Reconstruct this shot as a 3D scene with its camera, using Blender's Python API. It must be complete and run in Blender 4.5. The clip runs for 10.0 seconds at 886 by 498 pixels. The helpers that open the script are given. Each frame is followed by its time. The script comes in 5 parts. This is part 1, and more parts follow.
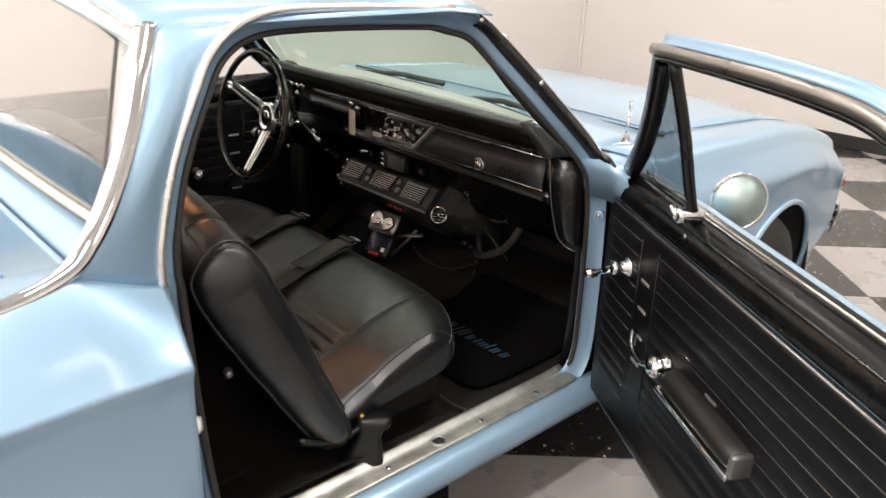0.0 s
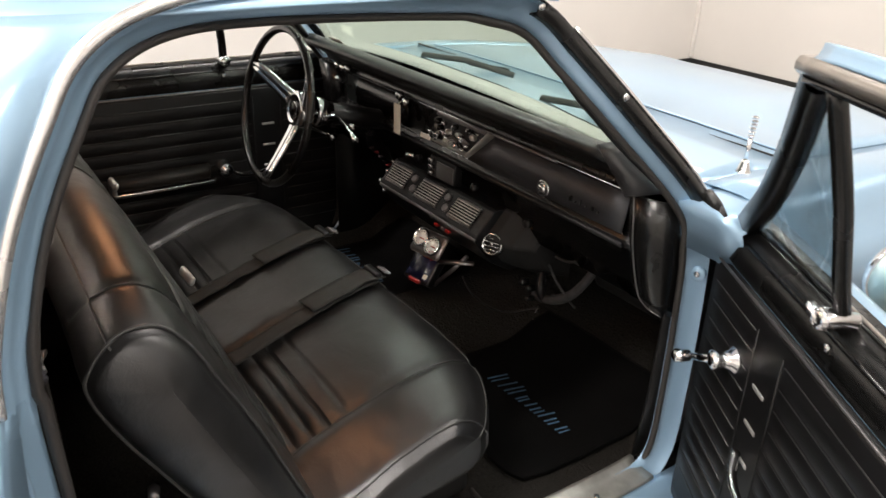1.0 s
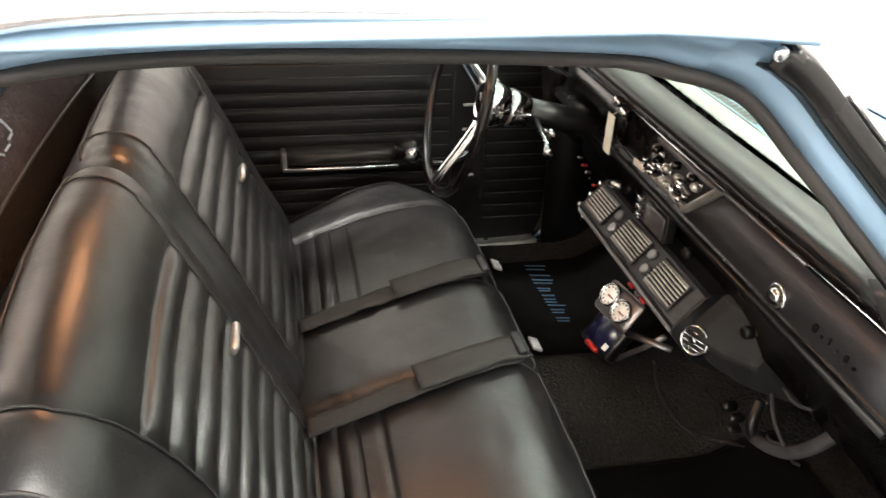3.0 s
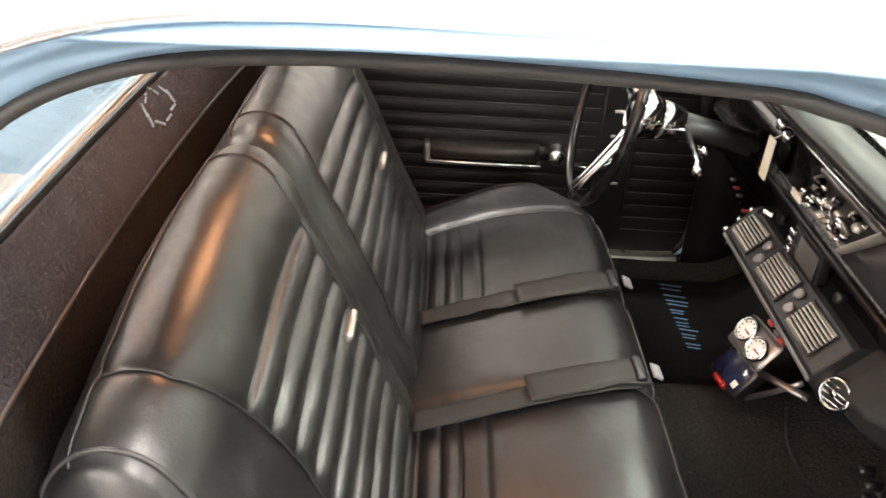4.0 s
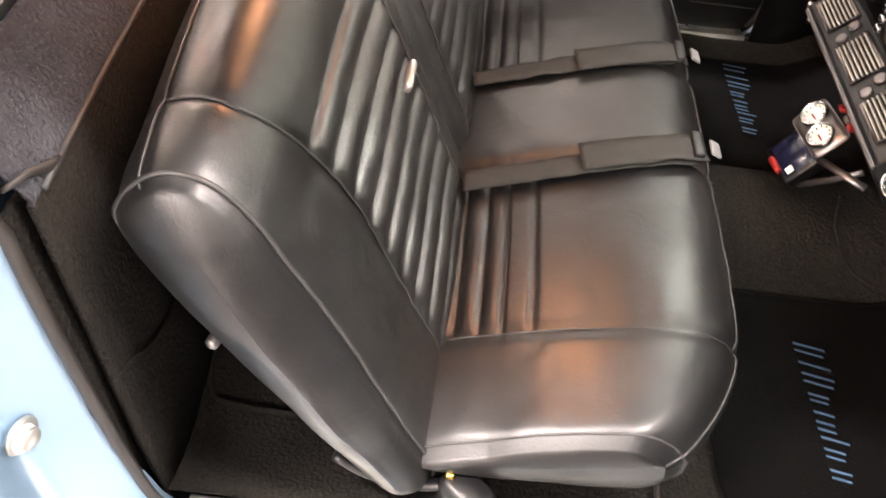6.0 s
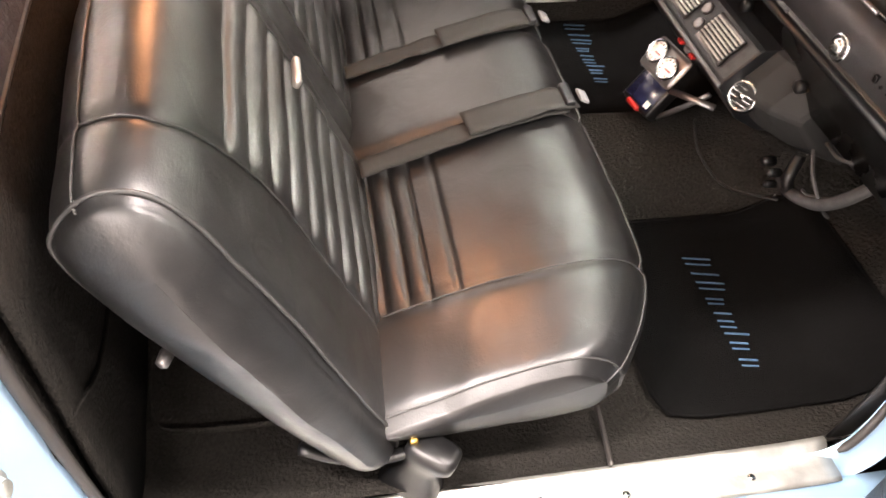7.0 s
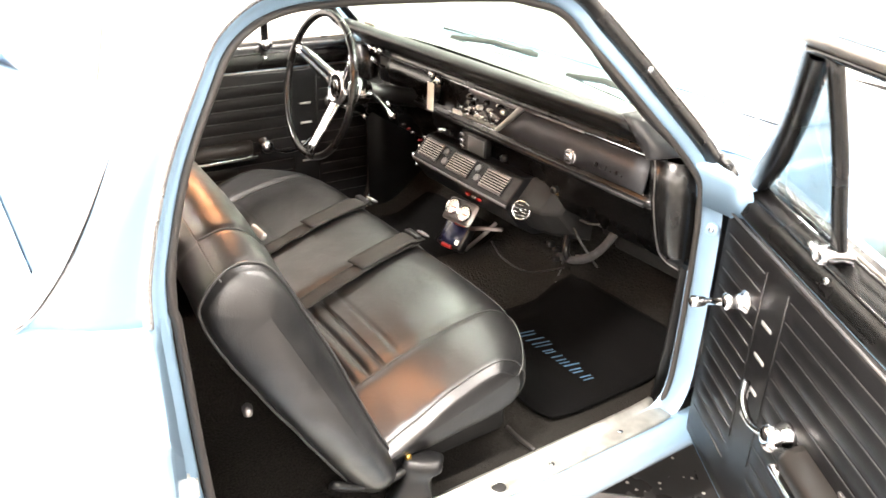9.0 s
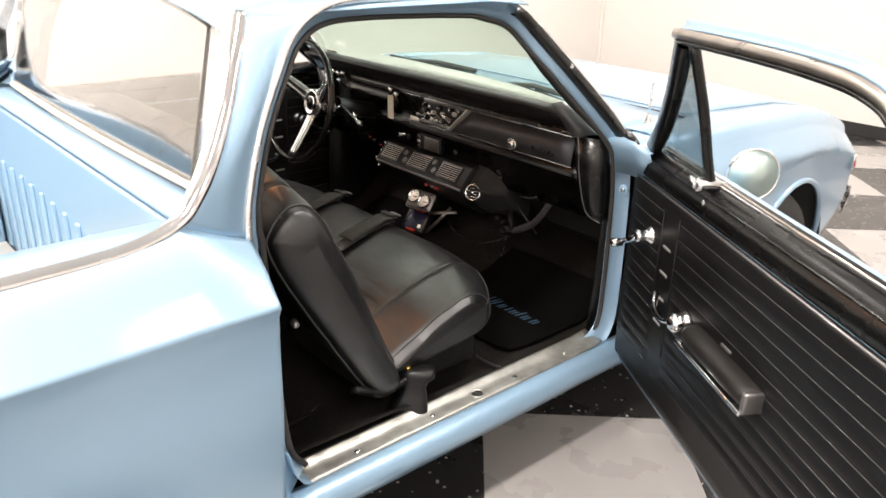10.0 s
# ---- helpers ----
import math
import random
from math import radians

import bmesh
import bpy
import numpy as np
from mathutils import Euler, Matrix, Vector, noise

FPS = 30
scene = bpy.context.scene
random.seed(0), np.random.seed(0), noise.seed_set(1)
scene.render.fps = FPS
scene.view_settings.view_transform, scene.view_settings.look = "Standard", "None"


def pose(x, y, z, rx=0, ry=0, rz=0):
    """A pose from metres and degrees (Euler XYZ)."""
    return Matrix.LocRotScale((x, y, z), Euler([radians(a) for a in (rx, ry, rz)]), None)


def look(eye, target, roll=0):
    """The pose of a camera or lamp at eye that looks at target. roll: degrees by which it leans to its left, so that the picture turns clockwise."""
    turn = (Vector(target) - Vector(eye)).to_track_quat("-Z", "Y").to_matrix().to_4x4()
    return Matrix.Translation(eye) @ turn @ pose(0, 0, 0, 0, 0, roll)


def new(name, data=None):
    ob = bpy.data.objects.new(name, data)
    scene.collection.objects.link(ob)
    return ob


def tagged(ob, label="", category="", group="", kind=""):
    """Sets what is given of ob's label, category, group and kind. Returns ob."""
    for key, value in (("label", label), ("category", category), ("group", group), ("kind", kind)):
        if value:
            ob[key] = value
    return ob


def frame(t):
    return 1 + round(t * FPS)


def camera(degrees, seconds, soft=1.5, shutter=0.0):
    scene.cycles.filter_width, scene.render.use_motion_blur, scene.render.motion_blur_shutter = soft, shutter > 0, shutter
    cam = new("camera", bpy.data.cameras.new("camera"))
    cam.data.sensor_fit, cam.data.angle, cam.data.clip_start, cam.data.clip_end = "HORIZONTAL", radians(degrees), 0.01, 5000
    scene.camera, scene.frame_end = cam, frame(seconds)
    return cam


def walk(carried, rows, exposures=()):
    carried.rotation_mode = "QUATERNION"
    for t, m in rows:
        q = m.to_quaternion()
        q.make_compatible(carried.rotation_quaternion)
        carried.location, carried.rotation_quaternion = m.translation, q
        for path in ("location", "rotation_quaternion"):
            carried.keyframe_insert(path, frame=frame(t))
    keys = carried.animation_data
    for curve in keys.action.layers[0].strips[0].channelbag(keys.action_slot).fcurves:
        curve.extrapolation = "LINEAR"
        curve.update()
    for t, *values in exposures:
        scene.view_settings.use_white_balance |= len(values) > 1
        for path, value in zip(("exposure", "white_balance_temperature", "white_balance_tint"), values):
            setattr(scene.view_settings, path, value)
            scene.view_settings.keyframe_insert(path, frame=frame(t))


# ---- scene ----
cam = camera(59.0, 10.0, 1.5, 0.3)
PATH = [
    (0, (1.888, -1.529, 1.416), (0.52, -0.274, 0.67), 1.9),
    (0.5, (1.71, -1.298, 1.411), (0.309, -0.108, 0.621), 2.0),
    (1, (1.565, -1.104, 1.406), (0.078, -0.065, 0.564), 2.3),
    (1.5, (1.437, -0.951, 1.403), (-0.103, -0.024, 0.527), 2.6),
    (2, (1.321, -0.834, 1.407), (-0.279, -0.059, 0.491), 2.5),
    (2.5, (1.24, -0.739, 1.406), (-0.426, -0.175, 0.453), 2.8),
    (2.7, (1.207, -0.708, 1.407), (-0.465, -0.217, 0.424), 2.8),
    (4, (1.149, -0.654, 1.418), (-0.557, -0.627, 0.376), 3.6),
    (4.5, (1.143, -0.658, 1.415), (-0.5, -0.767, 0.28), 4.0),
    (5, (1.144, -0.667, 1.402), (-0.399, -0.842, 0.141), 4.9),
    (5.5, (1.15, -0.673, 1.389), (-0.285, -0.807, 0.002), 5.4),
    (5.7, (1.143, -0.679, 1.38), (-0.244, -0.772, -0.059), 6.0),
    (6.8, (1.203, -0.733, 1.382), (-0.114, -0.487, -0.102), 5.3),
    (7, (1.216, -0.755, 1.382), (-0.126, -0.436, -0.067), 5.0),
    (7.5, (1.279, -0.824, 1.398), (-0.16, -0.326, 0.101), 3.8),
    (8, (1.379, -0.93, 1.404), (-0.112, -0.216, 0.279), 3.0),
    (8.5, (1.53, -1.09, 1.414), (0.011, -0.254, 0.417), 2.4),
    (9, (1.674, -1.278, 1.42), (0.194, -0.249, 0.554), 2.0),
    (9.5, (1.828, -1.484, 1.418), (0.399, -0.339, 0.615), 1.9),
    (10, (1.994, -1.704, 1.422), (0.604, -0.482, 0.663), 1.5),
]
EXPOSURES = [(0, 0.02, 6600, 12), (0.5, 0.08, 6550, 12), (1, 0.15, 6600, 12), (1.5, 0.40, 6550, 10), (2, 0.68, 6550, 10), (2.5, 1.06, 6550, 10), (4, 1.82, 6700, 12), (5.5, 2.08, 6900, 20), (7.5, 2.44, 6900, 18), (8.0, 2.6, 6850, 15), (8.5, 2.64, 6800, 14), (9, 2.34, 6800, 13), (9.5, 1.25, 6750, 12), (10, 0.54, 6700, 13)]
walk(cam, [(t, look(eye, target, roll)) for t, eye, target, roll in PATH], EXPOSURES)

# ---- world and lamps ----
world = bpy.data.worlds.new("world")
scene.world = world
world.use_nodes = True
world.node_tree.nodes["Background"].inputs[0].default_value = (0.9, 0.95, 1.0, 1)
world.node_tree.nodes["Background"].inputs[1].default_value = 0.2

CEILING = 3.4
LAMP_POWER = {-1.6: {-4.6: 46, -2.1: 66, 0.4: 12, 2.9: 46}, 1.2: {-4.6: 60, -2.1: 72, 0.4: 30, 2.9: 39}, 4.0: {-4.6: 36, -2.1: 42, 0.4: 7, 2.9: 22}}
LIGHT_SPOTS = [(x, y) for x in (-1.6, 1.2, 4.0) for y in (-4.6, -2.1, 0.4, 2.9)]
for x, y in LIGHT_SPOTS:
    lamp = bpy.data.lights.new("tube_light", "AREA")
    lamp.shape, lamp.size, lamp.size_y, lamp.energy, lamp.color = "RECTANGLE", 0.20, 1.2, 1.14 * LAMP_POWER[x][y], (1.0, 0.955, 0.90)
    new("tube_light", lamp).matrix_world = pose(x, y, CEILING - 0.09)
dome_light = bpy.data.lights.new("dome_light", "AREA")
dome_light.shape, dome_light.size, dome_light.size_y, dome_light.energy, dome_light.color = "RECTANGLE", 0.22, 0.14, 0.30, (1.0, 0.46, 0.24)
new("dome_light", dome_light).matrix_world = pose(0.10, -0.76, 1.268)


# ---- materials ----
def material(name, colour, rough=0.5, metal=0.0, coat=0.0, grain=0.0, grain_scale=200.0, spread=0.12, spread_scale=6.0, rough_spread=0.08, spec=0.5, creases=0.0):
    m = bpy.data.materials.new(name)
    m.use_nodes = True
    nt = m.node_tree
    b = nt.nodes["Principled BSDF"]
    b.inputs["Roughness"].default_value = rough
    b.inputs["Metallic"].default_value = metal
    b.inputs["Coat Weight"].default_value = coat
    b.inputs["Coat Roughness"].default_value = 0.12 if coat > 0.5 else 0.25
    b.inputs["Specular IOR Level"].default_value = spec
    at = nt.nodes.new("ShaderNodeTexCoord")
    coarse = nt.nodes.new("ShaderNodeTexNoise")
    coarse.inputs["Scale"].default_value, coarse.inputs["Detail"].default_value = spread_scale, 6
    nt.links.new(at.outputs["Object"], coarse.inputs["Vector"])
    ramp = nt.nodes.new("ShaderNodeMix")
    ramp.data_type = "RGBA"
    ramp.inputs[6].default_value = (*[c * (1 - spread) for c in colour], 1)
    ramp.inputs[7].default_value = (*[min(1, c * (1 + spread)) for c in colour], 1)
    nt.links.new(coarse.outputs["Fac"], ramp.inputs[0])
    nt.links.new(ramp.outputs[2], b.inputs["Base Color"])
    span = nt.nodes.new("ShaderNodeMapRange")
    span.inputs["To Min"].default_value, span.inputs["To Max"].default_value = max(0, rough - rough_spread), min(1, rough + rough_spread)
    nt.links.new(coarse.outputs["Fac"], span.inputs["Value"])
    nt.links.new(span.outputs["Result"], b.inputs["Roughness"])
    if grain:
        fine = nt.nodes.new("ShaderNodeTexNoise")
        fine.inputs["Scale"].default_value, fine.inputs["Detail"].default_value = grain_scale, 3
        nt.links.new(at.outputs["Object"], fine.inputs["Vector"])
        bump = nt.nodes.new("ShaderNodeBump")
        bump.inputs["Strength"].default_value, bump.inputs["Distance"].default_value = grain, 0.006 if grain >= 1 else 0.002
        nt.links.new(fine.outputs["Fac"], bump.inputs["Height"])
        nt.links.new(bump.outputs["Normal"], b.inputs["Normal"])
        if creases:
            fold = nt.nodes.new("ShaderNodeTexNoise")
            fold.inputs["Scale"].default_value, fold.inputs["Detail"].default_value, fold.inputs["Distortion"].default_value = 17, 4, 1.2
            nt.links.new(at.outputs["Object"], fold.inputs["Vector"])
            dent = nt.nodes.new("ShaderNodeBump")
            dent.inputs["Strength"].default_value, dent.inputs["Distance"].default_value = creases, 0.004
            nt.links.new(fold.outputs["Fac"], dent.inputs["Height"])
            nt.links.new(dent.outputs["Normal"], bump.inputs["Normal"])
    return m


def glass(name, tint, rough=0.0):
    m = bpy.data.materials.new(name)
    m.use_nodes = True
    b = m.node_tree.nodes["Principled BSDF"]
    b.inputs["Base Color"].default_value = (*tint, 1)
    b.inputs["Roughness"].default_value = rough
    b.inputs["Transmission Weight"].default_value = 1
    b.inputs["IOR"].default_value = 1.45
    return m


PAINT = material("blue_paint", (0.30, 0.46, 0.615), 0.36, 0.38, 0.75, 0.03, 900, 0.04, 3)
VINYL = material("black_vinyl", (0.0048, 0.0048, 0.0050), 0.395, 0, 0, 0.13, 380, 0.4, 11, 0.13, 0.8, 0.32)
PADVINYL = material("dash_pad_vinyl", (0.006, 0.006, 0.006), 0.38, 0, 0, 0.15, 420, 0.25, 12, 0.08, 0.45)
CAPGREY = material("grey_end_cap", (0.022, 0.022, 0.023), 0.30, 0, 0, 0.08, 400)
SLATE = material("slate_plastic", (0.0075, 0.0078, 0.009), 0.40, 0, 0, 0.08, 500, 0.2, 12, 0.08, 0.4)
SLOTS = material("bright_slot", (0.45, 0.44, 0.43), 0.3, 0.5)
ARMREST = material("dark_armrest_vinyl", (0.012, 0.0100, 0.0085), 0.42, 0, 0, 0.15, 400, 0.3, 20, 0.08, 0.4)
VENT = material("satin_vent_metal", (0.72, 0.70, 0.66), 0.34, 0.5)
EMBLEM = material("pale_blue_stitching", (0.28, 0.42, 0.55), 0.8, 0, 0, 0.4, 500)
BADGE = material("worn_bright_badge", (0.50, 0.49, 0.47), 0.30, 0.8)
PIPING = material("worn_piping", (0.035, 0.035, 0.035), 0.38)
PANEL = material("black_door_vinyl", (0.0055, 0.0055, 0.006), 0.40, 0, 0, 0.12, 500, 0.2, 9, 0.08, 0.36)
CARPET = material("black_carpet", (0.0165, 0.0150, 0.0132), 0.95, 0, 0, 1.0, 150, 1.0, 210, 0.02, 0.1)
MAT = material("black_mat_pile", (0.0030, 0.0029, 0.0029), 0.97, 0, 0, 1.0, 420, 0.4, 30, 0.02, 0.1)
SHELF = material("charcoal_carpet", (0.052, 0.052, 0.060), 0.95, 0, 0, 1.0, 180, 0.4, 40, 0.02, 0.1)
BLACK = material("satin_black_paint", (0.004, 0.004, 0.004), 0.27, 0, 0.15, 0.012, 300, 0.12, 6, 0.06, 0.4)
PLASTIC = material("black_plastic", (0.006, 0.006, 0.0063), 0.34, 0, 0, 0.08, 600, 0.2, 12, 0.08, 0.4)
RUBBER = material("black_rubber", (0.028, 0.025, 0.023), 0.5, 0, 0, 0.15, 300, 0.25, 14)
POLISHED = material("worn_bright_moulding", (0.92, 0.90, 0.89), 0.24, 0.85, 0, 0.15, 60, 0.08, 20, 0.12)
CHROME = material("chrome", (0.80, 0.80, 0.81), 0.09, 1, 0, 0, 1, 0.05, 12, 0.05)
STEEL = material("worn_sill_metal", (0.56, 0.56, 0.52), 0.38, 0.8, 0, 0.35, 90, 0.5, 26, 0.2)
FRAMEMETAL = material("dull_frame_metal", (0.42, 0.38, 0.34), 0.30, 0.9, 0, 0.1, 300, 0.3, 14, 0.1)
BRUSHED = material("dark_brushed_trim", (0.26, 0.25, 0.25), 0.36, 0.85, 0, 0.2, 300, 0.25, 20, 0.1)
GLOVE = material("dark_glovebox_trim", (0.052, 0.053, 0.057), 0.42, 0.4, 0, 0.2, 300, 0.3, 20, 0.1)
GREY = material("grey_plastic", (0.16, 0.16, 0.165), 0.42, 0, 0, 0.05, 400)
HOSE = material("dusty_grey_hose", (0.042, 0.042, 0.043), 0.6, 0, 0, 0.2, 300, 0.7, 60, 0.1, 0.3)
RED = material("red_plastic", (0.30, 0.015, 0.012), 0.35)
WHITE = material("white_dial", (0.85, 0.84, 0.80), 0.4)
TAGCARD = material("cream_card", (0.72, 0.70, 0.60), 0.7)
THREAD = material("light_blue_thread", (0.052, 0.115, 0.195), 0.8, 0, 0, 0.4, 500)
WEB = material("grey_webbing", (0.030, 0.030, 0.029), 0.85, 0, 0, 0.5, 700, 0.2, 30, 0.05, 0.2)
BRASS = material("brass", (0.7, 0.45, 0.12), 0.3, 1)
STROKE = material("tarnished_metal", (0.16, 0.11, 0.05), 0.4, 0.7)
WALL = material("cream_wall", (0.76, 0.73, 0.695), 0.85, 0, 0, 0.15, 60, 0.03, 2)
BASE = material("black_baseboard", (0.02, 0.02, 0.02), 0.5)
CEIL = material("white_ceiling", (0.8, 0.79, 0.77), 0.9, 0, 0, 0.2, 80, 0.03, 2)
WOODBED = material("pale_gasket", (0.55, 0.52, 0.46), 0.6, 0, 0, 0.3, 90, 0.12, 8)
TYRE = material("tyre_rubber", (0.045, 0.044, 0.042), 0.75, 0, 0, 0.3, 120)
DARK = material("dark_underbody", (0.012, 0.012, 0.012), 0.8)
HEADLINER = material("pale_headliner", (0.56, 0.545, 0.52), 0.9, 0, 0, 0.4, 300)
GLASS = glass("green_tint_glass", (0.71, 0.88, 0.80))
SMOKE = glass("smoke_tint_glass", (0.74, 0.70, 0.66))
SMOKE.node_tree.nodes["Principled BSDF"].inputs["Coat Weight"].default_value = 1
SMOKE.node_tree.nodes["Principled BSDF"].inputs["Coat IOR"].default_value = 2.1
SMOKE.node_tree.nodes["Principled BSDF"].inputs["Coat Roughness"].default_value = 0.08
TEAL = glass("teal_tint_glass", (0.34, 0.39, 0.40))
MIRROR = material("mirror", (0.62, 0.76, 0.74), 0.42, 1, 0, 0, 1, 0, 1, 0)
GLOW = bpy.data.materials.new("lit_diffuser")
GLOW.use_nodes = True
GLOW.node_tree.nodes["Principled BSDF"].inputs["Emission Color"].default_value = (1, 0.97, 0.93, 1)
GLOW.node_tree.nodes["Principled BSDF"].inputs["Emission Strength"].default_value = 6
WARMGLOW = bpy.data.materials.new("lit_warm_lens")
WARMGLOW.use_nodes = True
WARMGLOW.node_tree.nodes["Principled BSDF"].inputs["Emission Color"].default_value = (1, 0.45, 0.2, 1)
WARMGLOW.node_tree.nodes["Principled BSDF"].inputs["Emission Strength"].default_value = 8.5


def tile_material(name, colour, chip, amount, spread=0.15):
    """Vinyl tile with scattered chips and scuffs; the tone differs from tile to tile."""
    m = material(name, colour, 0.28, 0, 0.15, 0.05, 60, spread, 5, 0.05)
    nt = m.node_tree
    b = nt.nodes["Principled BSDF"]
    old = b.inputs["Base Color"].links[0].from_socket
    at = nt.nodes.new("ShaderNodeTexCoord")
    cells = nt.nodes.new("ShaderNodeTexVoronoi")
    cells.inputs["Scale"].default_value = 46
    nt.links.new(at.outputs["Object"], cells.inputs["Vector"])
    near = nt.nodes.new("ShaderNodeMath")
    near.operation, near.inputs[1].default_value = "LESS_THAN", 0.22
    nt.links.new(cells.outputs["Distance"], near.inputs[0])
    pick = nt.nodes.new("ShaderNodeMath")
    pick.operation, pick.inputs[1].default_value = "LESS_THAN", amount
    part_of = nt.nodes.new("ShaderNodeSeparateColor")
    nt.links.new(cells.outputs["Color"], part_of.inputs[0])
    nt.links.new(part_of.outputs[0], pick.inputs[0])
    both = nt.nodes.new("ShaderNodeMath")
    both.operation = "MULTIPLY"
    nt.links.new(near.outputs[0], both.inputs[0])
    nt.links.new(pick.outputs[0], both.inputs[1])
    mix = nt.nodes.new("ShaderNodeMix")
    mix.data_type = "RGBA"
    nt.links.new(both.outputs[0], mix.inputs[0])
    nt.links.new(old, mix.inputs[6])
    mix.inputs[7].default_value = (*chip, 1)
    info = nt.nodes.new("ShaderNodeObjectInfo")
    tone = nt.nodes.new("ShaderNodeMapRange")
    tone.inputs["To Min"].default_value, tone.inputs["To Max"].default_value = 0.9, 1.1
    nt.links.new(info.outputs["Random"], tone.inputs["Value"])
    shade = nt.nodes.new("ShaderNodeHueSaturation")
    nt.links.new(tone.outputs["Result"], shade.inputs["Value"])
    nt.links.new(mix.outputs[2], shade.inputs["Color"])
    nt.links.new(shade.outputs["Color"], b.inputs["Base Color"])
    return m


TILE_DARK = tile_material("black_speckled_tile", (0.028, 0.027, 0.027), (0.5, 0.48, 0.44), 0.24)
TILE_GREY = tile_material("grey_tile", (0.36, 0.34, 0.33), (0.30, 0.29, 0.28), 0.04, 0.07)


# ---- mesh helpers ----
def part(name, bm, mat, parent=None, label="", smooth=True, thick=0.0, bevel=0.0):
    """Links a bmesh as one mesh object, under a thing or a part if given."""
    bmesh.ops.recalc_face_normals(bm, faces=bm.faces)
    me = bpy.data.meshes.new(name)
    bm.to_mesh(me)
    bm.free()
    me.materials.append(mat)
    for p in me.polygons:
        p.use_smooth = smooth
    ob = new(name, me)
    if parent:
        ob.parent = parent
        ob.matrix_parent_inverse = parent.matrix_world.inverted()
    if thick:
        mod = ob.modifiers.new("thickness", "SOLIDIFY")
        mod.thickness, mod.offset = thick, 0
    if bevel:
        mod = ob.modifiers.new("edge", "BEVEL")
        mod.width, mod.segments, mod.limit_method = bevel, 2, "ANGLE"
    if label:
        ob["label"] = label
    return ob


def spline(points, n=8, closed=False):
    """A smooth line through the points."""
    p = [Vector(q) for q in points]
    out = []
    count = len(p) if closed else len(p) - 1
    for i in range(count):
        a = p[i - 1] if i or closed else p[0] * 2 - p[1]
        b, c = p[i], p[(i + 1) % len(p)]
        d = p[(i + 2) % len(p)] if closed or i + 2 < len(p) else c * 2 - b
        for k in range(n):
            t = k / n
            out.append(0.5 * (2 * b + (c - a) * t + (2 * a - 5 * b + 4 * c - d) * t * t + (3 * b - a - 3 * c + d) * t ** 3))
    if not closed:
        out.append(p[-1])
    return out


def loft(rows, closed_u=False, closed_v=False, bm=None):
    """A sheet through rows of points, all of one length."""
    bm = bm or bmesh.new()
    vs = [[bm.verts.new(q) for q in row] for row in rows]
    nu, nv = len(vs), len(vs[0])
    for i in range(nu if closed_u else nu - 1):
        for j in range(nv if closed_v else nv - 1):
            bm.faces.new((vs[i][j], vs[(i + 1) % nu][j], vs[(i + 1) % nu][(j + 1) % nv], vs[i][(j + 1) % nv]))
    return bm


def tube(points, r, closed=False, seg=8, bm=None, flat=1.0):
    """A round rod along a line, capped at its ends; flat squeezes it."""
    p = [Vector(q) for q in points]
    bm = bm or bmesh.new()
    rings, side = [], None
    for i, q in enumerate(p):
        if closed:
            d = p[(i + 1) % len(p)] - p[i - 1]
        else:
            d = p[min(i + 1, len(p) - 1)] - p[max(i - 1, 0)]
        d = d.normalized() if d.length > 1e-9 else Vector((0, 0, 1))
        if side is None:
            side = d.orthogonal().normalized()
        side = (side - d * side.dot(d)).normalized()
        up = d.cross(side)
        radius = r[i] if isinstance(r, (list, tuple)) else r
        rings.append([bm.verts.new(q + radius * (math.cos(a) * side + flat * math.sin(a) * up)) for a in [2 * math.pi * k / seg for k in range(seg)]])
    n = len(rings)
    for i in range(n if closed else n - 1):
        for k in range(seg):
            bm.faces.new((rings[i][k], rings[(i + 1) % n][k], rings[(i + 1) % n][(k + 1) % seg], rings[i][(k + 1) % seg]))
    if not closed:
        bm.faces.new(rings[0][::-1])
        bm.faces.new(rings[-1])
    return bm


def block(lo, hi, bevel=0.0, m=None, bm=None, segments=2):
    """A box from corner to corner, with rounded edges, moved by m."""
    own = bmesh.new()
    bmesh.ops.create_cube(own, size=1)
    for v in own.verts:
        v.co = Vector([(l + h) / 2 + c * (h - l) for l, h, c in zip(lo, hi, v.co)])
    if bevel:
        bmesh.ops.bevel(own, geom=own.edges[:], offset=bevel, segments=segments, affect="EDGES", profile=0.5)
    if m is not None:
        bmesh.ops.transform(own, matrix=m, verts=own.verts)
    return merged(own, bm)


def merged(own, bm=None):
    if bm is None:
        return own
    me = bpy.data.meshes.new("t")
    own.to_mesh(me)
    own.free()
    bm.from_mesh(me)
    bpy.data.meshes.remove(me)
    return bm


def disc(centre, axis, rings, seg=28, bm=None):
    """A turned shape: rings of (distance along the axis, radius)."""
    axis = Vector(axis).normalized()
    side = axis.orthogonal().normalized()
    up = axis.cross(side)
    c = Vector(centre)
    rows = [[c + axis * d + r * (math.cos(a) * side + math.sin(a) * up) for a in [2 * math.pi * k / seg for k in range(seg)]] for d, r in rings]
    bm = bm or bmesh.new()
    vs = [[bm.verts.new(q) for q in row] for row in rows]
    for i in range(len(vs) - 1):
        for k in range(seg):
            bm.faces.new((vs[i][k], vs[i + 1][k], vs[i + 1][(k + 1) % seg], vs[i][(k + 1) % seg]))
    bm.faces.new(vs[0][::-1])
    bm.faces.new(vs[-1])
    return bm


# ---- showroom ----
WALL_X, WALL_Y = -3.0, 4.68
FAR_X, FAR_Y = 5.2, -6.4
TURN, TILE = math.atan2(0.44753, 0.41493), 0.61
CORNER = Vector((0.4986, -0.2035, 0))

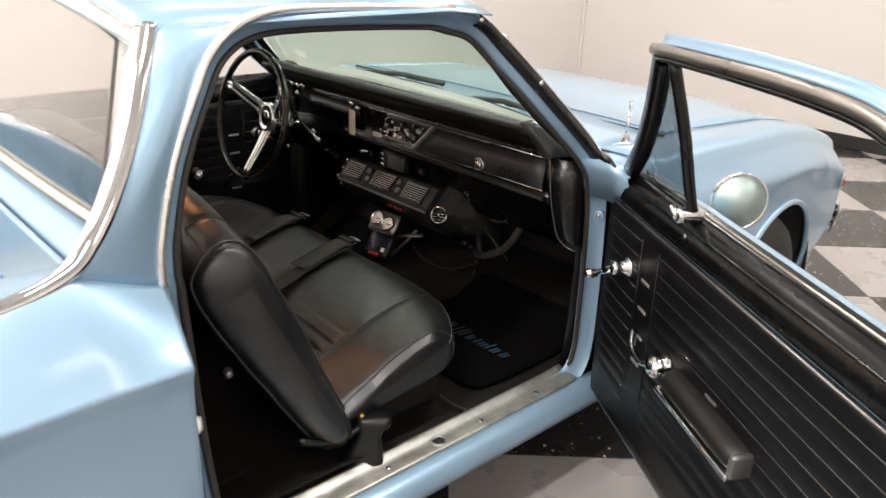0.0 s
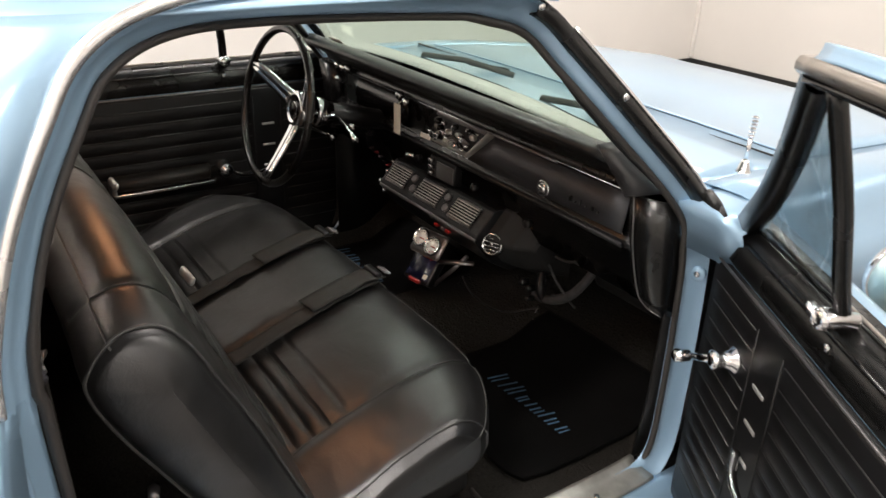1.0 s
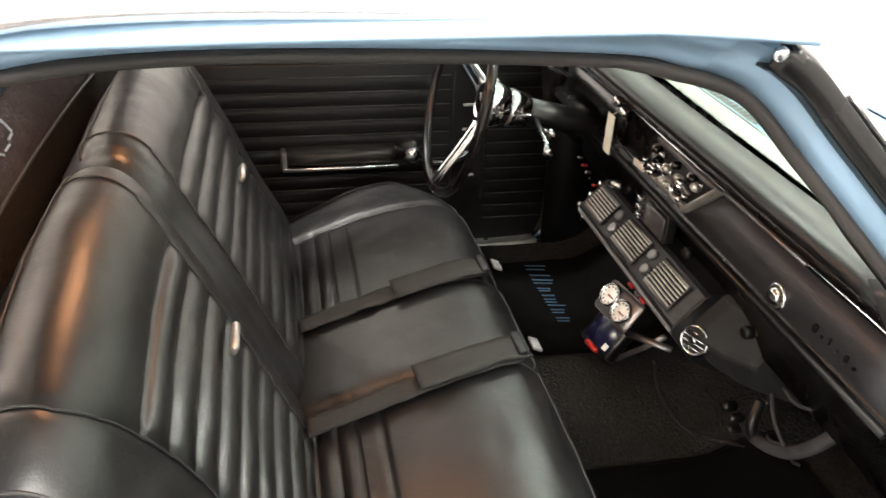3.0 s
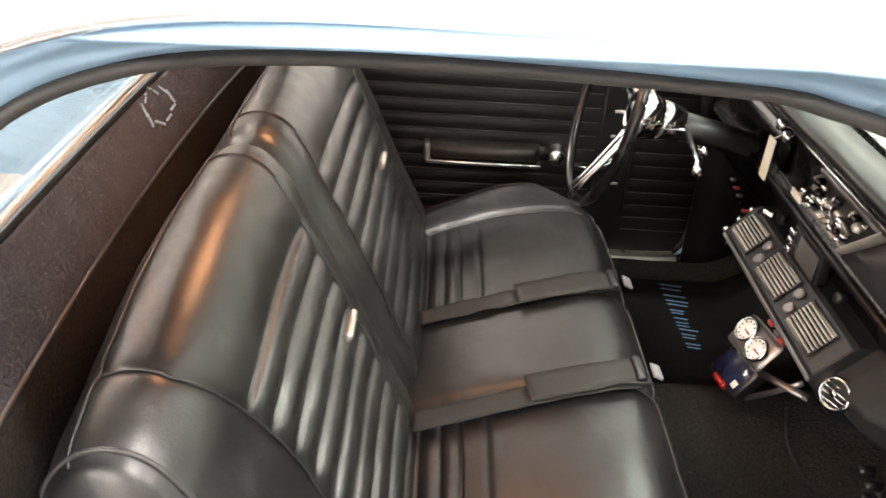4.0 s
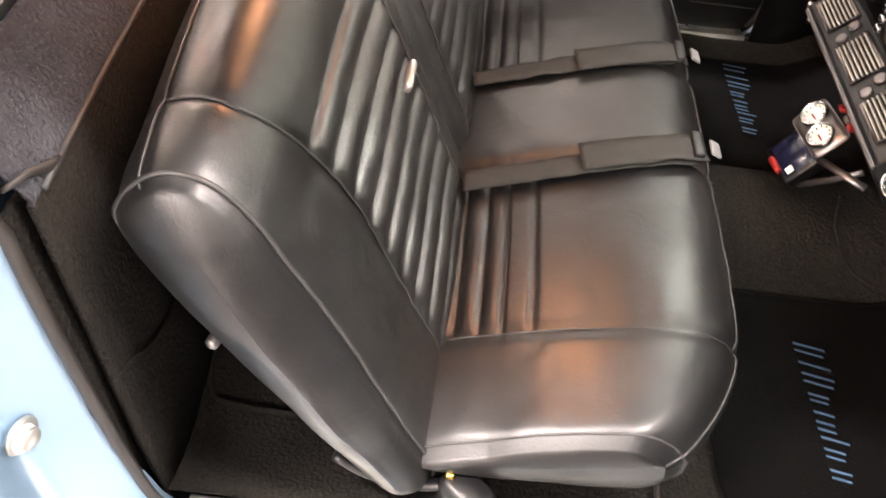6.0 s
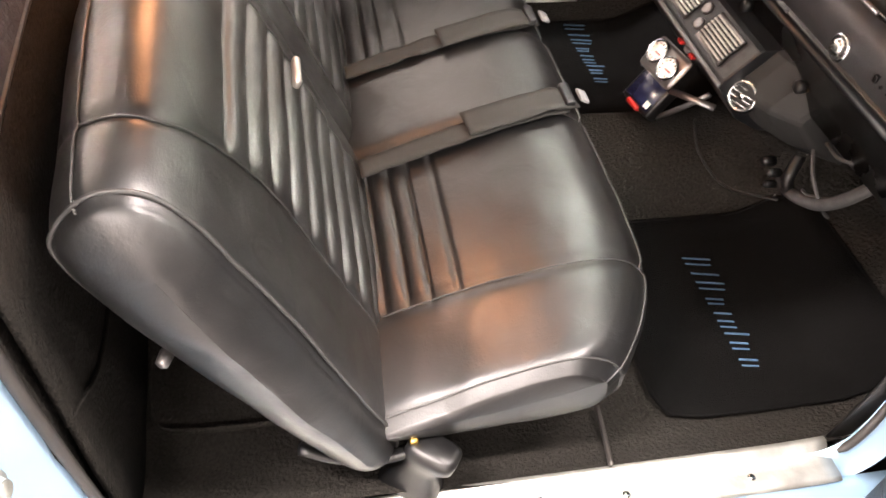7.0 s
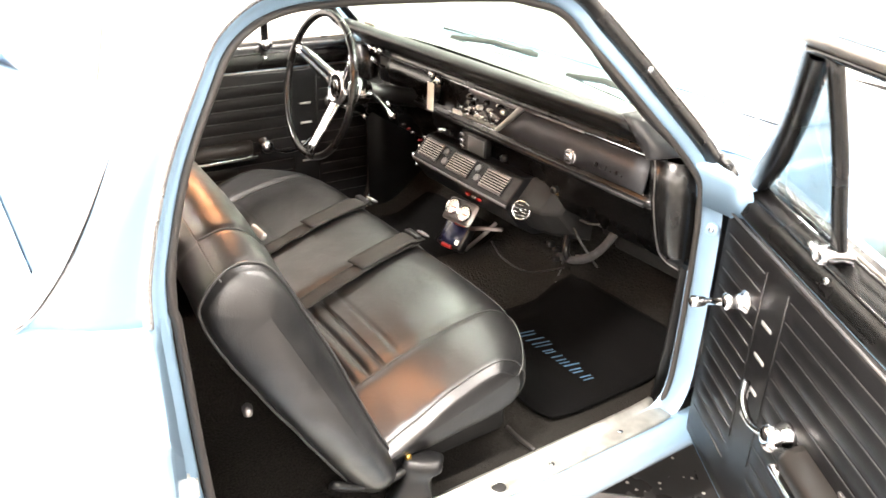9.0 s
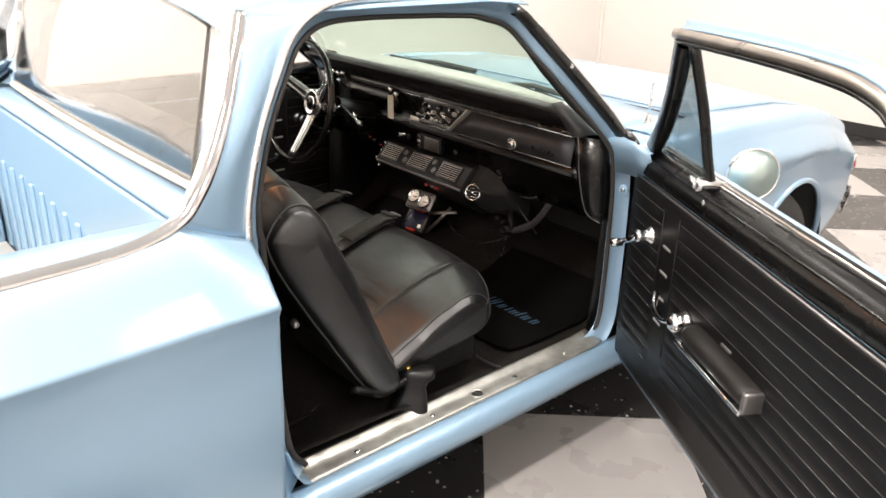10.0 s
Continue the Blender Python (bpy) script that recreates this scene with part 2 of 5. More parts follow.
slab = block((WALL_X - 0.3, FAR_Y - 0.3, -0.2), (FAR_X + 0.3, WALL_Y + 0.3, -0.006))
ground = part("floor", slab, BASE, None, "checkered showroom floor of black and grey vinyl tiles", False)
tagged(ground, "checkered showroom floor of black and grey vinyl tiles", "floor", "", "structure")
for name, lo, hi in (
    ("wall_front", (WALL_X - 0.2, WALL_Y, 0), (FAR_X + 0.2, WALL_Y + 0.2, CEILING)),
    ("wall_left", (WALL_X - 0.2, FAR_Y, 0), (WALL_X, WALL_Y - 0.002, CEILING)),
    ("wall_right", (FAR_X, FAR_Y, 0), (FAR_X + 0.2, WALL_Y - 0.002, CEILING)),
    ("wall_back", (WALL_X - 0.2, FAR_Y - 0.2, 0), (FAR_X + 0.2, FAR_Y - 0.002, CEILING)),
):
    tagged(part(name, block(lo, hi), WALL, None, "", False), "plain cream painted showroom wall", "wall", "", "structure")
tagged(part("ceiling", block((WALL_X - 0.2, FAR_Y - 0.2, CEILING + 0.002), (FAR_X + 0.2, WALL_Y + 0.2, CEILING + 0.15)), CEIL, None, "", False), "plain white showroom ceiling", "ceiling", "", "structure")
board = block((WALL_X + 0.002, WALL_Y - 0.016, 0.001), (FAR_X - 0.002, WALL_Y - 0.002, 0.10), 0.003)
board = block((WALL_X + 0.002, FAR_Y + 0.02, 0.001), (WALL_X + 0.014, WALL_Y - 0.02, 0.10), 0.003, None, board)
tagged(part("baseboard", board, BASE, None, "", False), "black vinyl baseboard along the cream walls", "baseboard", "", "structure")
tagged(part("trim", block((WALL_X + 0.002, WALL_Y - 0.03, 0.11), (WALL_X + 0.028, WALL_Y - 0.002, CEILING - 0.01), 0.004), WALL, None, "", False), "cream corner strip where two walls meet", "trim", "", "structure")

lights = []
for x, y in LIGHT_SPOTS:
    fixture = tagged(new("ceiling_light"), "white ceiling light with a lit diffuser", "ceiling light", "ceiling lights")
    fixture.location = (x, y, CEILING)
    bpy.context.view_layer.update()
    part("frame", block((x - 0.14, y - 0.64, CEILING - 0.07), (x + 0.14, y + 0.64, CEILING), 0.006), CEIL, fixture, "", False)
    part("diffuser", block((x - 0.11, y - 0.61, CEILING - 0.078), (x + 0.11, y + 0.61, CEILING - 0.06), 0.004), GLOW, fixture, "", False)

# ---- the car: body ----
car = tagged(new("pickup_car"), "light blue vintage pickup car, black interior, one door open", "car")
car.location = (0, -0.6, 0)
bpy.context.view_layer.update()


def offset(path, a, b):
    """The line moved by a, away from the middle of the door opening, and by b outwards."""
    out = []
    mid = Vector((0, -0.48, 0.74))
    for i, p in enumerate(path):
        t = path[min(i + 1, len(path) - 1)] - path[max(i - 1, 0)]
        o = t.cross(Vector((1, 0, 0)))
        o.x = 0
        o.normalize()
        if o.dot(Vector((0, p.y - mid.y, p.z - mid.z))) < 0:
            o = -o
        out.append(p + a * o + Vector((b if p.x > 0 else -b, 0, 0)))
    return out


HINGE_TO_ROOF = [(0.735, -0.045, 0.296), (0.735, 0.0, 0.302), (0.735, 0.030, 0.325), (0.735, 0.043, 0.375), (0.735, 0.045, 0.45), (0.735, 0.045, 0.55), (0.735, 0.040, 0.70), (0.735, 0.030, 0.80), (0.733, 0.0, 0.885),
                 (0.689, -0.14, 1.035), (0.645, -0.248, 1.148), (0.625, -0.308, 1.205), (0.62, -0.39, 1.229)]
ROOF_TO_BELT = [(0.62, -0.39, 1.229), (0.625, -0.56, 1.238), (0.636, -0.74, 1.243), (0.664, -0.85, 1.24), (0.70, -0.925, 1.215), (0.715, -0.965, 1.16), (0.728, -1.015, 1.06), (0.738, -1.048, 0.95), (0.742, -1.055, 0.885)]
BELT_TO_SILL = [(0.742, -1.055, 0.885), (0.745, -1.052, 0.78), (0.745, -1.045, 0.62), (0.745, -1.035, 0.48), (0.745, -1.02, 0.37), (0.742, -0.985, 0.315)]
fore, over, aft = spline(HINGE_TO_ROOF, 6), spline(ROOF_TO_BELT, 6), spline(BELT_TO_SILL, 6)
QUARTER_Z = [0.826, 0.8205, 0.815, 0.80, 0.77, 0.73, 0.68, 0.62, 0.56, 0.50, 0.45, 0.40, 0.36, 0.32, 0.29, 0.26, 0.24, 0.22]
TRIM_LINE = [(0.69, -1.044, 1.277), (0.72, -1.072, 1.22), (0.755, -1.114, 1.13), (0.79, -1.168, 1.045), (0.806, -1.208, 0.995), (0.82, -1.25, 0.966), (0.825, -1.34, 0.943), (0.83, -1.5, 0.938)]


def side_of(z, xo):
    """The body side's place at a height: shoulder, crease, flank and tuck under."""
    heights = [0.22, 0.30, 0.42, 0.60, 0.74, 0.80, 0.82, 0.86, 0.90, 0.94]
    outs = [-0.085, -0.055, -0.028, -0.014, -0.013, -0.010, 0.0, -0.03, -0.065, -0.10]
    return xo + float(np.interp(z, heights, outs))


def front_drop(y):
    """How far bonnet and fender tops fall away towards the nose."""
    return 0.028 + float(np.interp(y, [0.1, 0.5, 0.94, 1.14, 1.29, 1.45, 1.5], [0.0, 0.006, 0.030, 0.060, 0.100, 0.150, 0.170]))


def shoulder(top, crease, f):
    """From the belt out to the crease, slightly rounded."""
    p = top.lerp(crease, f * 0.93)
    p.z += 0.010 * math.sin(math.pi * f)
    return p


for sign in (1, -1):
    def S(points):
        return [Vector((sign * p[0], p[1], p[2])) for p in points]

    part("hinge_pillar", loft([S(offset(fore, a, b)) for a, b in ((0.004, -0.020), (0.010, -0.010), (0.018, -0.003), (0.030, 0.004), (0.038, 0.014), (0.042, 0.020))]), PAINT, car)
    part("roof_rail", loft([S(offset(fore[-4:-1] + over + aft[1:3], a, b)) for a, b in ((0.006, -0.010), (0.011, -0.004), (0.016, 0.0), (0.026, 0.006), (0.030, 0.02), (0.040, 0.024))]), PAINT, car)
    edge = [p for p in offset(over, 0.040, 0.024) if p.y < -0.86]
    trim = spline(TRIM_LINE[:6], 8)
    pick = lambda line, n: [line[round(i * (len(line) - 1) / (n - 1))] for i in range(n)]
    belt_a, belt_b = edge[-1], trim[-1]

    def flank(f):
        """One upright row of the quarter panel, between the door opening (0) and the trim's bend (1)."""
        top = belt_a.lerp(belt_b, f) + Vector((0.012 * math.sin(math.pi * f), 0, 0))
        y = -1.125 + (-1.25 + 1.125) * f
        row = [shoulder(top, Vector((0.925, y, 0.82)), k / 8) for k in range(8)]
        return row + [Vector((side_of(z, 0.925), y, z)) for z in QUARTER_Z]

    jamb_out = pick(flank(0), len(aft))
    rows = [offset(aft, 0.006, -0.012), offset(aft, 0.012, -0.005)]
    for f in (0.3, 0.5, 0.53, 0.92):
        deep = 0.014 if f in (0.3, 0.5) else 0.0
        rows.append([p.lerp(q, f) + Vector((0, -deep * min(1, i / 5), 0)) for i, (p, q) in enumerate(zip(offset(aft, 0.012, -0.005), jamb_out))])
    rows.append(jamb_out)
    part("lock_pillar", loft([S(r) for r in rows]), PAINT, car)
    low = 10
    seal = offset(fore, 0.0, -0.008)[low:] + offset(over, 0.004, -0.006)[1:] + offset(aft, 0.0, -0.008)[1:]
    part("weatherstrip", tube(S(seal), [0.003, 0.005] + [0.0066] * (len(fore) - low - 2) + [0.0056] * (len(over) - 8) + [0.0072] * (len(aft) + 6), seg=10), RUBBER, car, "black rubber door seal")
    inside = [p for p in offset(fore, 0.006, -0.030) if 0.90 < p.z < 1.16]
    part("garnish_moulding", tube(S(inside), [0.0105 * min(1, 0.1 + 0.25 * min(i, len(inside) - 1 - i)) for i in range(len(inside))], seg=10), PLASTIC, car, "black inner windscreen pillar moulding")
    # windscreen pillar: black channel, screws, bright moulding
    pillar = [p for p in fore if p.z > 0.86 and p.y > -0.322]
    part("pillar_channel", loft([S(offset(pillar, a, b)) for a, b in ((0.027, 0.006), (0.031, 0.021), (0.050, 0.019), (0.055, 0.004))]), BLACK, car, "black seal channel with screws", thick=0.003)
    for k in (1, 9, 21):
        q = offset(pillar, 0.041, 0.0245)[min(k, len(pillar) - 1)]
        part("screw", disc(S([q])[0], (sign, 0, 0), [(0, 0.007), (0.003, 0.006), (0.004, 0.003)], 12), CHROME, car)
    part("pillar_moulding", tube(S(offset(pillar[:-5], 0.0595, 0.008)), 0.0042, seg=8), CHROME, car, "bright windscreen pillar moulding")
    part("channel_foot", tube(S([(0.738, 0.046, 0.914), (0.758, 0.034, 0.914), (0.785, 0.022, 0.9125), (0.815, 0.010, 0.907)]), [0.017, 0.016, 0.012, 0.004], seg=8, flat=0.5), BLACK, car, "black tapering foot of the seal channel")
    rail = offset(over, 0.046, 0.03)
    part("drip_rail", tube(S(rail), 0.0085, seg=8), POLISHED, car, "chrome drip rail above the door")
    # sail panel between the door opening and the rear trim
    a, b = pick(edge, 18), pick(trim, 18)
    part("sail_panel", loft([S([p.lerp(q, f) + Vector((0.012 * math.sin(math.pi * f), 0, 0)) for p, q in zip(a, b)]) for f in (0, 0.15, 0.35, 0.5, 0.65, 0.85, 1)]), PAINT, car, "", thick=0.004)
    whole = spline(TRIM_LINE, 8) + [Vector((0.83, y, 0.938)) for y in (-1.8, -2.2, -2.6, -3.0, -3.15)]
    part("bed_rail_moulding", tube(S(whole), 0.0135, seg=12, flat=0.75), CHROME, car, "wide chrome moulding along sail panel and bed rail")
    part("moulding_flange", tube(S([p + Vector((-0.012, -0.012, -0.004)) for p in whole]), 0.008, seg=8, flat=0.6), POLISHED, car, "pale inner flange of the chrome moulding")
    # quarter panel with the rear wheel opening
    rows = [S(flank(f)) for f in (0, 0.06, 0.12, 0.25, 0.4, 0.55, 0.7, 0.85, 1)]
    for y in [-1.34, -1.45, -1.6, -1.75] + [-2.11 + 0.335 * math.cos(math.pi * k / 16) for k in range(17)] + [-2.5, -2.7, -2.9, -3.05, -3.2]:
        xo = 0.925 + 0.012 * math.exp(-((y + 1.9) / 0.5) ** 2) - 0.05 * max(0, (-y - 2.6)) ** 1.5
        d = y + 2.11
        zb = 0.34 + math.sqrt(max(0, 0.335 ** 2 - d * d)) if abs(d) <= 0.336 else 0.22
        zt = float(np.interp(-y, [1.25, 1.34, 1.5], [0.966, 0.945, 0.940]))
        xt = float(np.interp(-y, [1.25, 1.34], [0.82, 0.83]))
        row = [shoulder(Vector((xt, y, zt)), Vector((xo, y, 0.82)), k / 8) for k in range(8)]
        rows.append(S(row + [Vector((side_of(max(z, zb), xo), y, max(z, zb))) for z in QUARTER_Z]))
    part("quarter_panel", loft(rows), PAINT, car, "light blue rear quarter panel", thick=0.003)
    # front fender with the wheel opening
    rows = []
    WY, WZ, WR = 0.83, 0.345, 0.325
    for y in [0.10, 0.2, 0.3, 0.4] + [WY - WR * math.cos(math.pi * k / 18) for k in range(19)] + [1.17, 1.2, 1.24, 1.28, 1.32, 1.36, 1.40, 1.43, 1.45, 1.463]:
        xo = 0.922 if y < 0.5 else 0.922 - 0.10 * ((y - 0.5) / 1.0) ** 1.6
        d = y - WY
        zb = WZ + math.sqrt(max(0, WR ** 2 - d * d)) if abs(d) <= WR + 0.001 else (0.22 if y < 1 else float(np.interp(y, [1.16, 1.24, 1.30, 1.39, 1.463], [0.37, 0.39, 0.42, 0.48, 0.53])))
        drop = front_drop(y) + 0.02 * max(0, (y - 1.40) / 0.063) ** 2
        xo -= 0.012 * max(0, (y - 1.40) / 0.063) ** 2
        row = [Vector((0.694 + (xo - 0.071 - 0.694) * f / 0.78, y, z - drop)) for f, z in ((0, 0.943), (0.2, 0.945), (0.4, 0.945), (0.6, 0.939), (0.78, 0.925))]
        for k in range(16):
            z = 0.90 - drop + (zb - 0.90 + drop) * k / 15
            row.append(Vector((side_of(min(0.9, z + drop), xo), y, z)))
        rows.append(S(row))
    part("front_fender", loft(rows), PAINT, car, "light blue front fender", thick=0.003)
    arch = [Vector((side_of(WZ + WR * math.sin(t), 0.922 - 0.10 * (max(0, WY - WR * math.cos(t) - 0.5)) ** 1.6) + 0.003, WY - WR * math.cos(t), WZ + WR * math.sin(t))) for t in [math.pi * k / 24 for k in range(25)]]
    part("wheel_arch_lip", tube(S(arch), 0.010, seg=8), PAINT, car, "rolled blue lip of the wheel opening")
    part("wheel_housing", loft([S([Vector((x, WY - 0.335 * math.cos(t), WZ + 0.335 * math.sin(t))) for t in [math.pi * k / 16 for k in range(17)]]) for x in (0.86, 0.5)]), DARK, car, "", thick=0.003)
    part("fender_emblem", block((sign * 0.838 - 0.006, 1.368, 0.60), (sign * 0.838 + 0.010, 1.385, 0.665), 0.004), CHROME, car, "chrome and red front corner emblem")
    part("corner_lamp", block((sign * 0.838 - 0.004, 1.371, 0.615), (sign * 0.838 + 0.013, 1.382, 0.642), 0.003), RED, car, "red piece of the corner emblem")
    for y, z in ((WY - 0.04, 0.318), (-2.11, 0.318)):
        hub = (sign * 0.775, y - (0.03 if y > 0 else 0), z)
        wheel = part("wheel", disc(hub, (sign, 0, 0), [(-0.10, 0.205), (-0.10, 0.295), (-0.075, 0.316), (0.06, 0.316), (0.085, 0.30), (0.098, 0.25), (0.09, 0.205)], 40), TYRE, car, "black tyre on a bright wheel")
        part("rim", disc((sign * 0.864, y - (0.03 if y > 0 else 0), z), (sign, 0, 0), [(-0.03, 0.205), (0.006, 0.204), (0.002, 0.188), (-0.03, 0.16), (-0.02, 0.07), (0.0, 0.06), (0.01, 0.03)], 36), CHROME, wheel, "polished wheel rim")
    for corner in ([(-0.99, 0.291), (-1.012, 0.300), (-1.03, 0.33), (-1.045, 0.39)],):
        part("sill_corner", loft([S([Vector((x, y, z)) for y, z in corner]) for x in (0.708, 0.73, 0.752, 0.772)]), PAINT, car, "", thick=0.003)
    part("pillar_corner", block((min(sign * 0.56, sign * 0.622), -0.325, 1.242), (max(sign * 0.56, sign * 0.622), -0.275, 1.264), 0.006), PAINT, car)
    part("jamb_foot", block((min(sign * 0.755, sign * 0.868), -1.128, 0.222), (max(sign * 0.755, sign * 0.868), -1.04, 0.288), 0.012), PAINT, car)
    part("rocker_panel", loft([S([Vector((x, y, z)) for y in (-1.13, -1.0, -0.6, -0.2, 0.06, 0.12)]) for x, z in ((0.755, 0.283), (0.775, 0.284), (0.80, 0.277), (0.812, 0.262), (0.815, 0.245), (0.80, 0.215), (0.76, 0.20), (0.70, 0.205))]), PAINT, car, "", thick=0.003)
    plate = [S([Vector((x, y, z + (0.006 * max(0, (y + 0.10) / 0.12) ** 2 if y > -0.10 else 0))) for y in [-1.0 + 0.0255 * k for k in range(41)]]) for x, z in ((0.690, 0.278), (0.694, 0.298), (0.702, 0.299), (0.712, 0.290), (0.735, 0.288), (0.757, 0.289), (0.765, 0.286))]
    part("sill_plate", loft(plate), STEEL, car, "worn bare metal door sill plate", thick=0.002)
    for y in (-0.85, -0.62, -0.325, -0.12):
        part("screw", disc((sign * 0.738, y, 0.288), (0, 0, 1), [(0, 0.008), (0.003, 0.006), (0.004, 0.002)], 12), CHROME, car)
    part("plate_hole", disc((sign * 0.735, -0.465, 0.2885), (0, 0, 1), [(0, 0.017), (0.0015, 0.016)], 20), DARK, car, "dark bolt hole in the sill plate")
    part("hole_rim", tube([(sign * 0.735 + 0.018 * math.cos(t), -0.465 + 0.018 * math.sin(t), 0.2905) for t in [2 * math.pi * k / 20 for k in range(20)]], 0.0025, True, 6), STEEL, car)

# bright sheet metal scar on the lock pillar, with the striker bolt
striker = part("door_striker", disc((0.80, -1.085, 0.64), (0.25, 1, 0), [(0, 0.022), (0.004, 0.02), (0.005, 0.009), (0.010, 0.009), (0.011, 0.013), (0.014, 0.012)], 16), STEEL, car, "steel door striker bolt on the lock pillar")
part("pillar_bumper", disc((0.744, 0.064, 0.752), (0.4, -1, 0), [(-0.01, 0.015), (0.0, 0.015), (0.002, 0.013), (0.002, 0.006)], 20), PAINT, car, "blue round plate on the hinge pillar")
part("screw", disc((0.744, 0.062, 0.752), (0.4, -1, 0), [(0, 0.007), (0.003, 0.006), (0.004, 0.002)], 12), CHROME, car)
for pts in ([(0.83, -1.108, 0.72), (0.775, -1.09, 0.725), (0.772, -1.09, 0.80), (0.79, -1.095, 0.845)], [(0.80, -1.10, 0.56), (0.775, -1.085, 0.52), (0.772, -1.08, 0.42)]):
    part("pressed_ridge", tube(spline(pts, 5), 0.005, seg=8), PAINT, car, "pressed ridge in the lock pillar")
part("striker_sleeve", disc((0.802, -1.083, 0.64), (0.25, 1, 0), [(0, 0.016), (0.006, 0.015), (0.009, 0.010)], 14), WHITE, striker, "pale plastic striker sleeve")

# roof, headliner, windscreen
def roof_rows(dz, inset):
    rows = []
    for y in [-0.275, -0.33, -0.42, -0.55, -0.7, -0.85, -0.98, -1.05, -1.085]:
        xe = float(np.interp(-y, [0.275, 0.4, 0.74, 0.9, 1.085], [0.655, 0.675, 0.685, 0.70, 0.70])) - inset
        row = []
        for k in range(17):
            u = -1 + k / 8
            z = 1.272 + 0.075 * (1 - abs(u) ** 2.6) - 0.03 * max(0, (-0.40 - y) * -1) * 4 + dz
            if y < -1.0:
                z -= (y + 1.0) ** 2 * 3
            row.append(Vector((u * xe, y + 0.035 * (1 - u * u) * (1 if y > -0.3 else 0) + 0.04 * u * u * max(0, (-y - 0.9) / 0.185), z)))
        rows.append(row)
    return rows


part("roof", loft(roof_rows(0, 0)), PAINT, car, "light blue painted steel roof", thick=0.004)
part("rear_roof_moulding", tube([p + Vector((0, -0.008, -0.006)) for p in roof_rows(0, 0)[-1]], 0.015, seg=10, flat=0.8), POLISHED, car, "pale chrome moulding along the rear roof edge")
part("headliner", loft(roof_rows(-0.022, 0.085)), HEADLINER, car, "pale fabric headliner", thick=0.006)
dome = part("dome_lamp", block((-0.02, -0.84, 1.283), (0.22, -0.68, 1.31), 0.008), CHROME, car, "lit dome lamp in the headliner")
part("dome_lens", block((-0.005, -0.83, 1.272), (0.205, -0.69, 1.285), 0.005), WARMGLOW, dome)
bottom, top = [], []
for k in range(21):
    u = -1 + k / 10
    bottom.append(Vector((0.722 * u, 0.052 - 0.012 * abs(u) ** 2.4, 0.945 - 0.035 * abs(u) ** 3)))
    top.append(Vector((0.64 * u, -0.262 - 0.045 * u * u, 1.268 - 0.03 * u * u + 0.035 * (1 - u * u))))
pane = part("windscreen", loft([[a.lerp(b, f) + Vector((0, 0.03 * math.sin(math.pi * f), 0.02 * math.sin(math.pi * f))) for a, b in zip(bottom, top)] for f in [k / 8 for k in range(9)]]), GLASS, car, "green tinted windscreen", thick=0.005)
pane.visible_shadow = False
part("windscreen_header", loft([[Vector((p.x * 0.94, p.y + dy, p.z + dz)) for p in top] for dy, dz in ((0.03, 0.004), (0.0, 0.014), (-0.03, 0.004), (-0.05, 0.0))]), PLASTIC, car, "black header trim above the windscreen", thick=0.004)
part("windscreen_moulding", tube([p + Vector((0, 0.012, 0.002)) for p in bottom], 0.009, seg=8), CHROME, car, "bright moulding at the foot of the windscreen")
part("inspection_sticker", loft([[Vector((x, y, z)) for x, y, z in ((-0.63, -0.002, 0.955), (-0.575, 0.006, 0.955))], [Vector((x, y, z)) for x, y, z in ((-0.62, -0.03, 0.98), (-0.565, -0.022, 0.98))]]), TAGCARD, car, "pale paper stickers on the windscreen corner", thick=0.001)

# cowl, bonnet, wipers, aerial
cowl_back = [Vector((p.x, p.y + 0.012, p.z - 0.004)) for p in bottom]
cowl_front = [Vector((0.705 * (-1 + k / 10), 0.415 - 0.02 * (-1 + k / 10) ** 2, 0.919 - 0.004 * (-1 + k / 10) ** 2)) for k in range(21)]
cowl = part("cowl_panel", loft([[a.lerp(b, f) for a, b in zip(cowl_back, cowl_front)] for f in (0, 0.3, 0.6, 1)]), PAINT, car, "light blue cowl with louvre slots", thick=0.003)
for k in range(18):
    x = -0.245 + 0.016 * k
    y0 = 0.085
    part("louvre", block((x - 0.004, y0, 0.9), (x + 0.004, y0 + 0.055, 0.9435), 0.0008), GREY, cowl)
hood = []
for y in (0.425, 0.44, 0.6, 0.8, 0.94, 1.04, 1.14, 1.22, 1.29, 1.37, 1.44, 1.47):
    drop = front_drop(y)
    hood.append([Vector((0.692 * (-1 + k / 12), y - (0.02 * (-1 + k / 12) ** 2 if y < 0.45 else 0), (0.921 - 0.004 * (-1 + k / 12) ** 2) if y == 0.425 else 0.945 + 0.025 * (1 - abs(-1 + k / 12) ** 2) * min(1, (y - 0.40) / 0.2) - drop + 0.006 * math.exp(-((abs(-1 + k / 12) - 0.5) / 0.12) ** 2) * min(1, (y - 0.42) / 0.2))) for k in range(25)])
part("cowl_corner", loft([[Vector((x, y, z)) for x, z in ((0.698, 0.905 + dz), (0.74, 0.913 + dz), (0.80, 0.912 + dz), (0.86, 0.895 + dz))] for y, dz in ((0.03, -0.10), (0.012, -0.03), (0.0, -0.004), (0.04, 0), (0.08, 0), (0.115, 0))]), PAINT, car, "", thick=0.003)
part("bonnet", loft(hood), PAINT, car, "long light blue bonnet", thick=0.004)
part("nose_panel", loft([[Vector((x, 1.43, z)) for x in (-0.76, -0.4, 0, 0.4, 0.76)] for z in (0.74, 0.6, 0.42)]), DARK, car, "", thick=0.01)
